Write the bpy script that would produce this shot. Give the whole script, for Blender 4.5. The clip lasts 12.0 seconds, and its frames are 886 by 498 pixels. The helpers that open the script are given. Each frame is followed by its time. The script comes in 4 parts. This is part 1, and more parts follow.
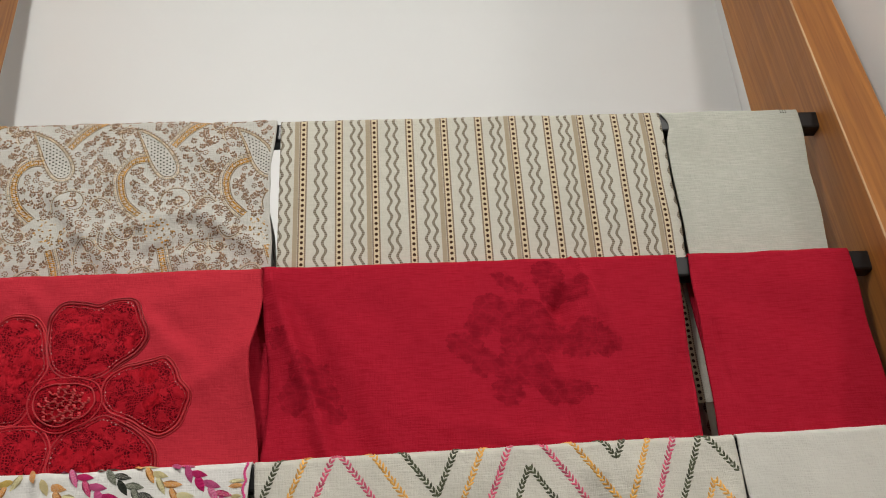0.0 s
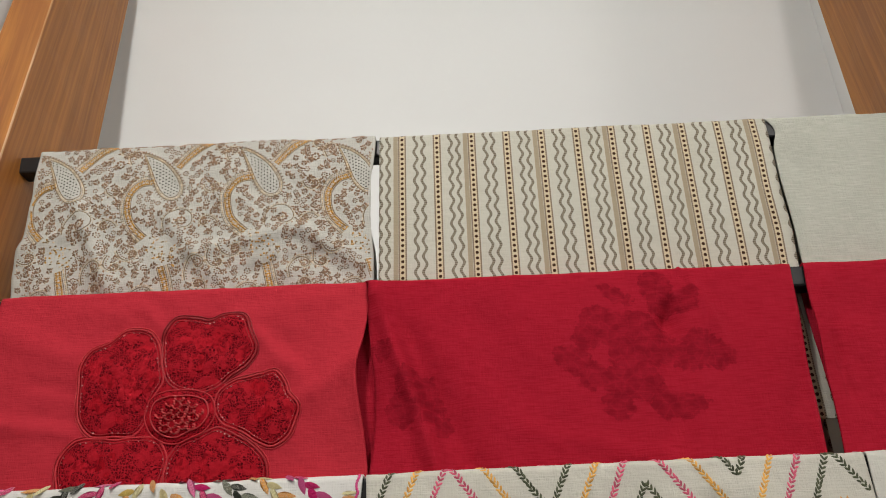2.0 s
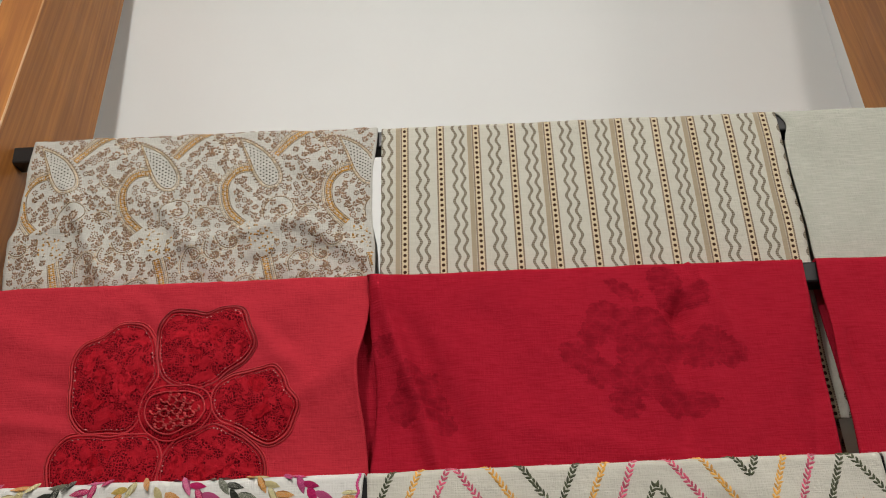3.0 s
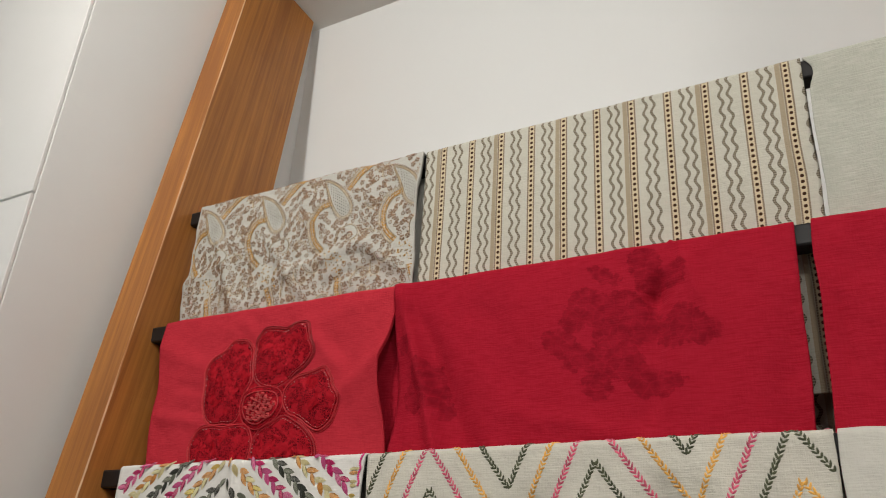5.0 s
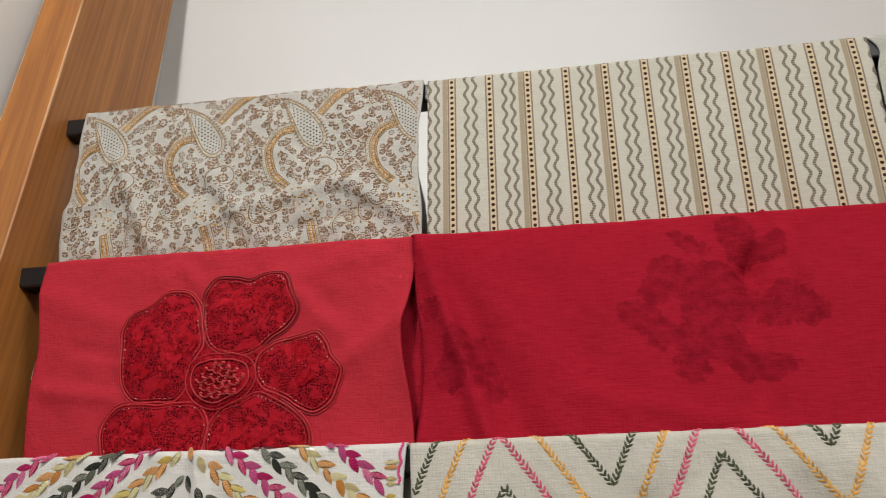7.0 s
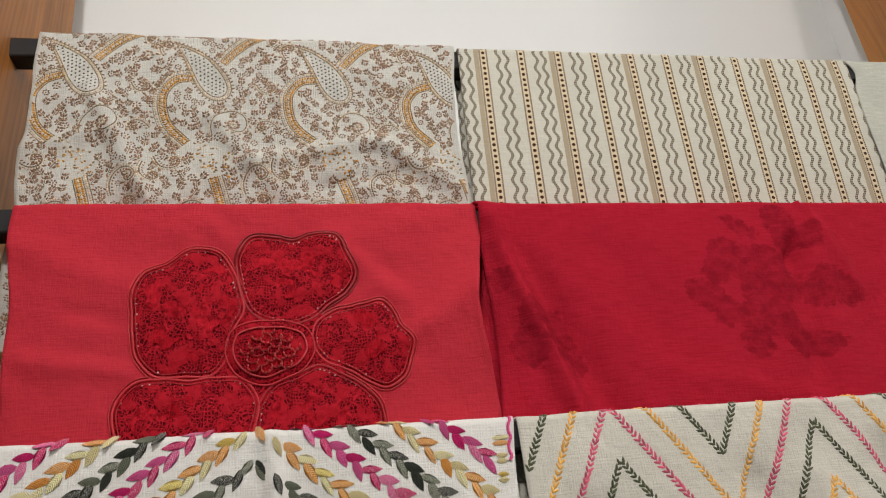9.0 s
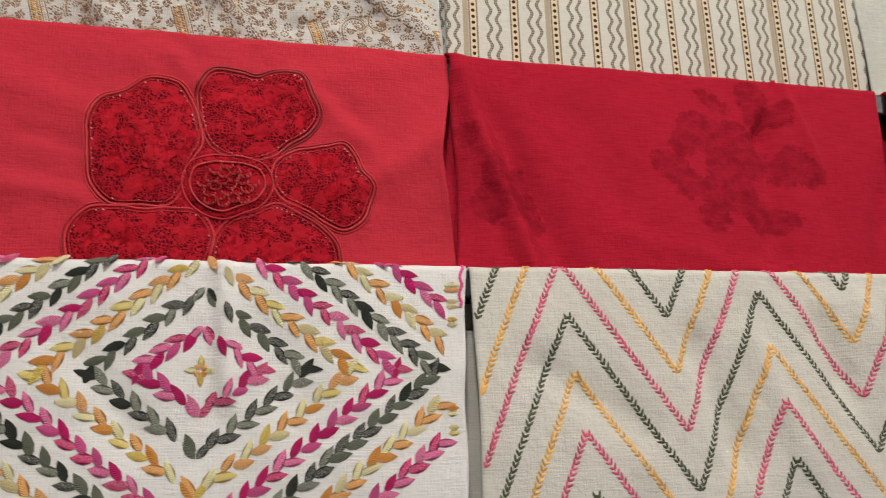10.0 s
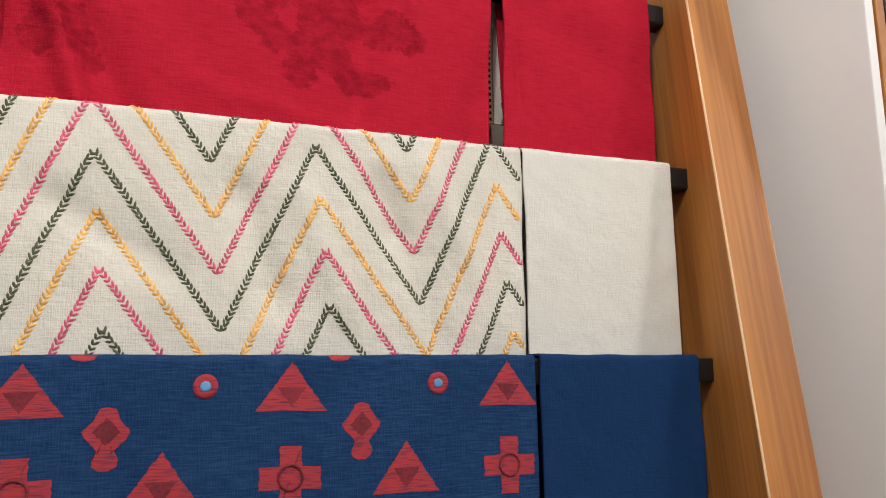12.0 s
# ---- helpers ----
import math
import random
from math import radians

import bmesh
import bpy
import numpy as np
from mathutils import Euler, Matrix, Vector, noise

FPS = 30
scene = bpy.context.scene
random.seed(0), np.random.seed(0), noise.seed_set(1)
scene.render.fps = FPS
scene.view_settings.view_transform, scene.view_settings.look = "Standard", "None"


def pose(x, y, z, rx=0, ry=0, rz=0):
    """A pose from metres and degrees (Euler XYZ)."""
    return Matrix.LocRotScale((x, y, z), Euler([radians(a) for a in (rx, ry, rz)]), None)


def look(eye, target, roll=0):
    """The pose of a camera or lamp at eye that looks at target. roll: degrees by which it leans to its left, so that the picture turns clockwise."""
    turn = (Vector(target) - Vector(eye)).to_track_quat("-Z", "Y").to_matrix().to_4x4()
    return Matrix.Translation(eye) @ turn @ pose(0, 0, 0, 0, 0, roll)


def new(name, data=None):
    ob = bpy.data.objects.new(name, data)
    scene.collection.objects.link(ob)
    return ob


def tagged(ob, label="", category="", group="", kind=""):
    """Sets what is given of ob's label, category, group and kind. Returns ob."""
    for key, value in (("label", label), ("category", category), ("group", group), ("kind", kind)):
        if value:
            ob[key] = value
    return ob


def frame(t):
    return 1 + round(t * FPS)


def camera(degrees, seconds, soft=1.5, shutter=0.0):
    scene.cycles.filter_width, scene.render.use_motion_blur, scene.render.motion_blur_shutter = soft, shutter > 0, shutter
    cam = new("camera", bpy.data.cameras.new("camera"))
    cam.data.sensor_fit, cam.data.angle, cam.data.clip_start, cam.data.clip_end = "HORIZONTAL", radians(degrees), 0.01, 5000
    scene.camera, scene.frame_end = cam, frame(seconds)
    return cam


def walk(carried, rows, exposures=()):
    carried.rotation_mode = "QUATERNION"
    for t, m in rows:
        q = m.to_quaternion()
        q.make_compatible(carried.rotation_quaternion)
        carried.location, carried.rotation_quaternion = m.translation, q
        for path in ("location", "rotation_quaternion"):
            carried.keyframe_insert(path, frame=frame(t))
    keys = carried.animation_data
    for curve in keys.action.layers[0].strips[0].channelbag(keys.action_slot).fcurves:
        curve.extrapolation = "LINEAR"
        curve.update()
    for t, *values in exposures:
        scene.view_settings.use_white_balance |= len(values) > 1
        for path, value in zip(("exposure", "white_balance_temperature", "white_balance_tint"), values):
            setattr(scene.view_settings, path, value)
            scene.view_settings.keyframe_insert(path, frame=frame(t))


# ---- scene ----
cam = camera(59.4, 12.0, soft=1.0, shutter=0.15)
PATH = [
    (0, (0.034, 0.437, 1.57), (0.151, 2.261, 2.382), -3.4),
    (0.3, (0.021, 0.429, 1.567), (0.131, 2.248, 2.392), -3.6),
    (0.5, (0.03, 0.433, 1.561), (0.105, 2.238, 2.421), -3.5),
    (1, (0.014, 0.447, 1.557), (0.049, 2.247, 2.427), -3.0),
    (1.5, (0.003, 0.447, 1.567), (-0.011, 2.253, 2.426), -2.1),
    (2, (-0.012, 0.447, 1.566), (-0.066, 2.25, 2.431), -1.8),
    (2.5, (-0.015, 0.456, 1.571), (-0.069, 2.261, 2.43), -1.6),
    (2.7, (-0.022, 0.463, 1.57), (-0.068, 2.266, 2.432), -1.6),
    (4.3, (0.226, 0.505, 1.559), (-0.19, 2.264, 2.415), 3.9),
    (4.5, (0.324, 0.504, 1.552), (-0.328, 2.206, 2.375), 4.5),
    (5, (0.463, 0.487, 1.547), (-0.474, 2.049, 2.371), 3.6),
    (5.5, (0.496, 0.502, 1.556), (-0.202, 2.187, 2.376), 2.1),
    (6, (0.452, 0.523, 1.573), (0.117, 2.331, 2.359), -0.4),
    (6.5, (0.243, 0.486, 1.599), (-0.116, 2.302, 2.356), -5.2),
    (6.7, (0.151, 0.498, 1.585), (-0.227, 2.306, 2.352), -2.4),
    (8.3, (-0.273, 0.655, 1.608), (0.042, 2.46, 2.41), -3.8),
    (8.5, (-0.298, 0.623, 1.596), (0.104, 2.386, 2.45), -6.0),
    (9, (-0.323, 0.609, 1.566), (0.019, 2.404, 2.378), -5.1),
    (9.5, (-0.33, 0.602, 1.559), (-0.018, 2.488, 2.147), -3.7),
    (10, (-0.305, 0.624, 1.528), (0.095, 2.506, 2.074), -1.4),
    (10.5, (-0.223, 0.629, 1.535), (0.575, 2.397, 2.022), -1.5),
    (11, (-0.114, 0.581, 1.524), (0.753, 2.316, 2.009), -2.0),
    (11.5, (-0.016, 0.553, 1.492), (0.782, 2.345, 1.884), -0.6),
    (12, (0.0, 0.556, 1.454), (0.747, 2.381, 1.79), -0.6),
]
walk(cam, [(t, look(eye, target, roll)) for t, eye, target, roll in PATH],
     exposures=[(0, 0.02, 6780, 10), (2.5, -0.02, 6820, 10), (4.5, -0.06, 6900, 10), (5.5, -0.02, 6880, 10), (6.5, 0.04, 6780, 11), (8.5, 0.07, 6780, 11), (9.5, 0.20, 6780, 12), (10.5, 0.36, 6780, 13), (11.2, 0.44, 6780, 13), (12, 0.62, 6760, 13)])


# ---- world and lights ----
world = bpy.data.worlds.new("shop_air")
world.use_nodes = True
world.node_tree.nodes["Background"].inputs[0].default_value = (0.9, 0.93, 1.0, 1)
world.node_tree.nodes["Background"].inputs[1].default_value = 0.05
scene.world = world

CEIL = 2.935


def area_lamp(x, y, aim, size, watts, colour, spread=180):
    """An unseen lamp with a square face, aimed: two shop spotlights, the rest added fills."""
    lamp = bpy.data.lights.new("area_lamp", "AREA")
    lamp.shape, lamp.size, lamp.size_y = "RECTANGLE", size, size
    lamp.energy, lamp.color, lamp.spread = watts, colour, math.radians(spread)
    ob = new("area_lamp", lamp)
    ob.matrix_world = look((x, y, CEIL - 0.06), aim)
    return ob


LAMP = (1.0, 0.982, 0.962)
area_lamp(-0.45, 0.10, (-0.1, 1.6, 2.25), 0.16, 15.4, LAMP)
area_lamp(0.82, -0.05, (0.0, 1.6, 2.3), 0.16, 7.0, LAMP)
# Added frontal fill from behind the viewer.
area_lamp(0.1, -2.0, (0.0, 0.8, 0.8), 0.5, 11, LAMP)
# Added to brighten the west wall; no lamp is known there.
area_lamp(-2.6, -0.8, (-2.2, 1.2, 1.2), 0.4, 3, LAMP)
# Added narrow fill that brightens the east rail and the niche side board.
area_lamp(-1.7, -1.4, (1.3, 1.3, 1.7), 0.3, 1.6, LAMP, 60)
# Added to brighten the wall east of the niche; no lamp is known there.
area_lamp(2.6, -0.8, (2.2, 1.2, 1.2), 0.4, 32, LAMP)


# ---- materials ----
def material(name):
    m = bpy.data.materials.new(name)
    m.use_nodes = True
    return m, m.node_tree, m.node_tree.nodes["Principled BSDF"]


def link(tree, a, b):
    tree.links.new(a, b)


def math_node(tree, op, a, b=None):
    n = tree.nodes.new("ShaderNodeMath")
    n.operation = op
    for i, v in enumerate((a, b)):
        if v is None:
            continue
        if isinstance(v, (int, float)):
            n.inputs[i].default_value = v
        else:
            tree.links.new(v, n.inputs[i])
    return n.outputs[0]


def mix(tree, fac, a, b):
    n = tree.nodes.new("ShaderNodeMix")
    n.data_type = "RGBA"
    for v, i in ((fac, 0), (a, 6), (b, 7)):
        if isinstance(v, (int, float)):
            n.inputs[i].default_value = v
        elif isinstance(v, tuple):
            n.inputs[i].default_value = (*v, 1)
        else:
            tree.links.new(v, n.inputs[i])
    return n.outputs[2]


def noise_at(tree, source, scale, size, detail=3.0):
    """Noise over a scaled coordinate: scale is per metre on each axis."""
    mp = tree.nodes.new("ShaderNodeMapping")
    mp.inputs["Scale"].default_value = scale
    link(tree, source, mp.inputs[0])
    n = tree.nodes.new("ShaderNodeTexNoise")
    n.inputs["Scale"].default_value, n.inputs["Detail"].default_value = size, detail
    link(tree, mp.outputs[0], n.inputs["Vector"])
    return n.outputs[0]


def ramp(tree, source, low, high):
    n = tree.nodes.new("ShaderNodeMapRange")
    n.inputs["From Min"].default_value, n.inputs["From Max"].default_value = low, high
    link(tree, source, n.inputs[0])
    return n.outputs[0]


def bump(tree, bsdf, height, strength, distance=0.001):
    n = tree.nodes.new("ShaderNodeBump")
    n.inputs["Strength"].default_value, n.inputs["Distance"].default_value = strength, distance
    link(tree, height, n.inputs["Height"])
    link(tree, n.outputs[0], bsdf.inputs["Normal"])


def cloth_base(name, colour, thread, slub=0.5, rough=0.9, sheen=0.04):
    """Woven cloth: slubs along the weft, finer warp, faint patches. Returns the colour socket too."""
    m, tree, bsdf = material(name)
    uv = tree.nodes.new("ShaderNodeUVMap").outputs[0]
    weft = noise_at(tree, uv, (42, 620, 1), 1.0, 4)
    warp = noise_at(tree, uv, (760, 50, 1), 1.0, 3)
    patch = noise_at(tree, uv, (9, 9, 1), 1.0, 3)
    streak = ramp(tree, weft, 0.42, 0.72)
    fine = ramp(tree, warp, 0.35, 0.75)
    c = mix(tree, math_node(tree, "MULTIPLY", streak, slub), colour, thread)
    c = mix(tree, math_node(tree, "MULTIPLY", fine, slub * 0.5), c, thread)
    dull = tuple(v * 0.9 for v in colour)
    c = mix(tree, math_node(tree, "MULTIPLY", ramp(tree, patch, 0.45, 0.75), 0.35), c, dull)
    bsdf.inputs["Roughness"].default_value = rough
    bsdf.inputs["Sheen Weight"].default_value = sheen
    bsdf.inputs["Sheen Tint"].default_value = (*(min(1.0, 2 * v) for v in colour), 1)
    bsdf.inputs["Specular IOR Level"].default_value = 0.05
    soft = noise_at(tree, uv, (1, 1, 1), 24, 4)
    bump(tree, bsdf, math_node(tree, "ADD", math_node(tree, "ADD", weft, warp), math_node(tree, "MULTIPLY", soft, 9.0)), 0.7, 0.0009)
    link(tree, c, bsdf.inputs["Base Color"])
    return m, tree, bsdf, uv, c


def plain(name, colour, rough=0.6, metal=0.0, vary=0.12, size=40.0, relief=0.15):
    m, tree, bsdf = material(name)
    co = tree.nodes.new("ShaderNodeTexCoord").outputs["Object"]
    n1 = noise_at(tree, co, (1, 1, 1), size, 4)
    n2 = noise_at(tree, co, (1, 1, 1), size * 0.12, 3)
    v = math_node(tree, "MULTIPLY", math_node(tree, "ADD", n1, n2), 0.5)
    dark = tuple(max(0, x * (1 - 2 * vary)) for x in colour)
    link(tree, mix(tree, ramp(tree, v, 0.35, 0.65), dark, colour), bsdf.inputs["Base Color"])
    bsdf.inputs["Roughness"].default_value, bsdf.inputs["Metallic"].default_value = rough, metal
    bump(tree, bsdf, n1, relief, 0.001)
    return m


def wood(name, light, dark, rough=0.3, coat=0.5):
    """Varnished wood whose grain runs along planks that lean back and spread a little as they rise."""
    m, tree, bsdf = material(name)
    sep = tree.nodes.new("ShaderNodeSeparateXYZ")
    link(tree, tree.nodes.new("ShaderNodeTexCoord").outputs["Object"], sep.inputs[0])
    along = tree.nodes.new("ShaderNodeCombineXYZ")
    x = math_node(tree, "SUBTRACT", math_node(tree, "ABSOLUTE", sep.outputs[0]), math_node(tree, "MULTIPLY", sep.outputs[2], 0.045))
    y = math_node(tree, "SUBTRACT", sep.outputs[1], math_node(tree, "MULTIPLY", sep.outputs[2], 0.165))
    for i, value in enumerate((x, y, sep.outputs[2])):
        link(tree, value, along.inputs[i])
    co = along.outputs[0]
    grain = noise_at(tree, co, (130, 130, 3.0), 1.0, 6)
    broad = noise_at(tree, co, (14, 14, 0.9), 1.0, 3)
    pores = noise_at(tree, co, (420, 420, 14), 1.0, 2)
    v = math_node(tree, "ADD", math_node(tree, "MULTIPLY", grain, 0.55), math_node(tree, "MULTIPLY", broad, 0.45))
    c = mix(tree, ramp(tree, v, 0.40, 0.60), dark, light)
    c = mix(tree, math_node(tree, "MULTIPLY", ramp(tree, pores, 0.6, 0.75), 0.3), c, tuple(x * 0.5 for x in dark))
    knots = tree.nodes.new("ShaderNodeTexVoronoi")
    knots.inputs["Scale"].default_value = 3.4
    link(tree, co, knots.inputs["Vector"])
    knot = math_node(tree, "ADD", knots.outputs["Distance"], math_node(tree, "MULTIPLY", pores, 0.03))
    c = mix(tree, math_node(tree, "MULTIPLY", ramp(tree, knot, 0.055, 0.035), 0.75), c, tuple(x * 0.35 for x in dark))
    link(tree, c, bsdf.inputs["Base Color"])
    bsdf.inputs["Coat Weight"].default_value, bsdf.inputs["Coat Roughness"].default_value = coat, 0.2
    bsdf.inputs["Roughness"].default_value = rough
    bump(tree, bsdf, grain, 0.08, 0.001)
    return m


WALL_WHITE = plain("wall_paint", (0.73, 0.742, 0.735), 0.55, vary=0.02, size=6, relief=0.05)
PANEL_WHITE = plain("panel_laminate", (0.725, 0.747, 0.745), 0.45, vary=0.012, size=4, relief=0.02)
FLOOR_TILE = plain("floor_tile", (0.55, 0.52, 0.47), 0.3, vary=0.06, size=8)
CEILING_PAINT = plain("ceiling_paint", (0.75, 0.74, 0.72), 0.8, vary=0.02, size=6)
TEAK = wood("varnished_teak", (0.44, 0.170, 0.031), (0.28, 0.098, 0.019), 0.55, 0.03)
WORN = wood("worn_teak_edge", (0.70, 0.50, 0.30), (0.34, 0.135, 0.030), 0.6, 0.0)
BLACK_STEEL = plain("black_steel", (0.012, 0.012, 0.013), 0.35, 0.2, size=90, relief=0.2)
SAGE, *_ = cloth_base("sage_linen", (0.42, 0.435, 0.375), (0.56, 0.565, 0.51), 0.8)
CORAL, *_ = cloth_base("coral_red_cotton", (0.50, 0.033, 0.051), (0.39, 0.019, 0.033), 0.7)
CRIMSON, *_ = cloth_base("crimson_slub_silk", (0.41, 0.014, 0.033), (0.30, 0.006, 0.018), 0.9, 0.8, 0.06)


def damask(blobs):
    """The crimson cloth with tonal flowers woven in: blossoms of (across, height, radius), with ragged edges. Side
    blobs also paint in fold shade.
    """
    m, tree, bsdf, uv, base = cloth_base("crimson_damask", (0.41, 0.014, 0.033), (0.30, 0.006, 0.018), 0.9, 0.8, 0.06)
    rag = tree.nodes.new("ShaderNodeTexNoise")
    rag.inputs["Scale"].default_value, rag.inputs["Detail"].default_value = 130, 5
    link(tree, uv, rag.inputs["Vector"])
    push = tree.nodes.new("ShaderNodeVectorMath")
    push.operation = "MULTIPLY_ADD"
    link(tree, rag.outputs["Color"], push.inputs[0])
    push.inputs[1].default_value, push.inputs[2].default_value = (0.024, 0.018, 0), (-0.012, -0.009, 0)
    where = tree.nodes.new("ShaderNodeVectorMath")
    link(tree, uv, where.inputs[0])
    link(tree, push.outputs[0], where.inputs[1])
    far = None
    for x, z, r in blobs:
        d = tree.nodes.new("ShaderNodeVectorMath")
        d.operation = "DISTANCE"
        link(tree, where.outputs[0], d.inputs[0])
        d.inputs[1].default_value = (x, z - 1.966, 0)
        e = math_node(tree, "SUBTRACT", d.outputs["Value"], r)
        far = e if far is None else math_node(tree, "MINIMUM", far, e)
    inside = ramp(tree, far, 0.0016, -0.0010)
    swirl = noise_at(tree, uv, (1, 1.3, 1), 60, 4)
    cell = tree.nodes.new("ShaderNodeTexVoronoi")
    cell.feature = "DISTANCE_TO_EDGE"
    cell.inputs["Scale"].default_value = 75
    link(tree, uv, cell.inputs["Vector"])
    veins = ramp(tree, cell.outputs["Distance"], 0.02, 0.10)
    tone = math_node(tree, "MULTIPLY", inside, math_node(tree, "ADD", math_node(tree, "MULTIPLY", ramp(tree, swirl, 0.40, 0.62), 0.30), math_node(tree, "ADD", math_node(tree, "MULTIPLY", veins, 0.14), 0.15)))
    link(tree, mix(tree, tone, base, (0.13, 0.002, 0.008)), bsdf.inputs["Base Color"])
    return m


BLOSSOMS = ((0.162, 1.942, 0.008), (0.175, 1.932, 0.010), (0.190, 1.925, 0.007), (0.226, 1.942, 0.021), (0.232, 1.920, 0.019), (0.260, 1.919, 0.015), (0.270, 1.933, 0.009),
            (0.150, 1.895, 0.024), (0.135, 1.880, 0.019), (0.170, 1.886, 0.023), (0.197, 1.882, 0.028), (0.216, 1.865, 0.027), (0.183, 1.857, 0.025), (0.100, 1.857, 0.010),
            (0.118, 1.850, 0.018), (0.135, 1.830, 0.018), (0.270, 1.866, 0.019), (0.254, 1.848, 0.019), (0.286, 1.849, 0.018), (0.304, 1.847, 0.009),
            (0.170, 1.820, 0.022), (0.198, 1.817, 0.022), (0.164, 1.795, 0.019), (0.220, 1.793, 0.019), (0.241, 1.788, 0.016), (0.258, 1.792, 0.009))
# Partial flower at the left edge, with the fold's shade painted in as blobs.
SIDE_BLOOM_AND_SHADE = ((-0.120, 1.873, 0.013), (-0.089, 1.834, 0.016), (-0.071, 1.822, 0.018), (-0.060, 1.796, 0.018), (-0.046, 1.775, 0.012), (-0.096, 1.799, 0.023))
DAMASK = damask(BLOSSOMS + SIDE_BLOOM_AND_SHADE)
CREAM, *_ = cloth_base("cream_slub_cotton", (0.59, 0.575, 0.505), (0.71, 0.695, 0.635), 0.5)
CREAM_PLAIN, *_ = cloth_base("cream_plain_cotton", (0.61, 0.605, 0.55), (0.69, 0.685, 0.635), 0.35)
OFFWHITE, *_ = cloth_base("offwhite_cotton", (0.74, 0.735, 0.705), (0.79, 0.785, 0.76), 0.12)
NAVY, *_ = cloth_base("navy_slub_cotton", (0.006, 0.027, 0.085), (0.024, 0.070, 0.165), 0.8, 0.75)
NAVY_PLAIN, *_ = cloth_base("navy_plain_cotton", (0.007, 0.030, 0.092), (0.012, 0.040, 0.115), 0.4, 0.8)
ECRU, *_ = cloth_base("ecru_chanderi", (0.47, 0.468, 0.43), (0.57, 0.567, 0.525), 0.5)


def striped():
    """Printed columns of dots between brown chains, tan bands beside every second one, and pairs of wavy chains."""
    m, tree, bsdf, uv, base = cloth_base("striped_cotton", (0.50, 0.492, 0.425), (0.61, 0.60, 0.535), 0.6)
    sep = tree.nodes.new("ShaderNodeSeparateXYZ")
    link(tree, uv, sep.inputs[0])
    u, v = math_node(tree, "ADD", sep.outputs[0], 0.096), sep.outputs[1]
    p = 0.0509

    def M(op, x, y=None):
        return math_node(tree, op, x, y)

    def wrap(x, period):
        return M("SUBTRACT", M("FLOORED_MODULO", M("ADD", x, period / 2), period), period / 2)

    def within(x, low, high):
        return M("MULTIPLY", M("GREATER_THAN", x, low), M("LESS_THAN", x, high))

    d = wrap(u, p)
    d2 = wrap(u, 2 * p)
    ad = M("ABSOLUTE", d)
    beads = M("GREATER_THAN", M("SINE", M("MULTIPLY", v, 2 * math.pi / 0.0031)), -0.25)
    tan_band = within(d2, -0.0125, -0.0062)
    core = M("LESS_THAN", ad, 0.0036)
    dv = wrap(v, 0.0082)
    dot = M("LESS_THAN", M("ADD", M("POWER", d, 2.0), M("POWER", dv, 2.0)), 0.0023 ** 2)
    swing = M("MULTIPLY", M("SINE", M("MULTIPLY", v, 2 * math.pi / 0.0240)), 0.0024)
    c = mix(tree, M("MULTIPLY", tan_band, 0.8), base, (0.32, 0.245, 0.155))
    c = mix(tree, M("MULTIPLY", core, 0.8), c, (0.60, 0.49, 0.31))
    c = mix(tree, M("MULTIPLY", within(ad, 0.0036, 0.0058), 0.6), c, (0.24, 0.16, 0.085))
    c = mix(tree, M("MULTIPLY", M("MULTIPLY", within(ad, 0.0038, 0.0056), beads), 0.75), c, (0.085, 0.050, 0.024))
    c = mix(tree, dot, c, (0.05, 0.022, 0.012))
    for centre in (0.0196, 0.0306):
        w = M("ABSOLUTE", M("SUBTRACT", M("SUBTRACT", wrap(M("SUBTRACT", u, p / 2), p), centre - p / 2), swing))
        ink = M("LESS_THAN", w, 0.0020)
        c = mix(tree, M("MULTIPLY", ink, 0.55), c, (0.17, 0.125, 0.075))
        c = mix(tree, M("MULTIPLY", M("MULTIPLY", ink, beads), 0.9), c, (0.070, 0.050, 0.030))
        c = mix(tree, M("MULTIPLY", M("LESS_THAN", w, 0.0005), 0.30), c, (0.42, 0.37, 0.27))
    link(tree, c, bsdf.inputs["Base Color"])
    return m


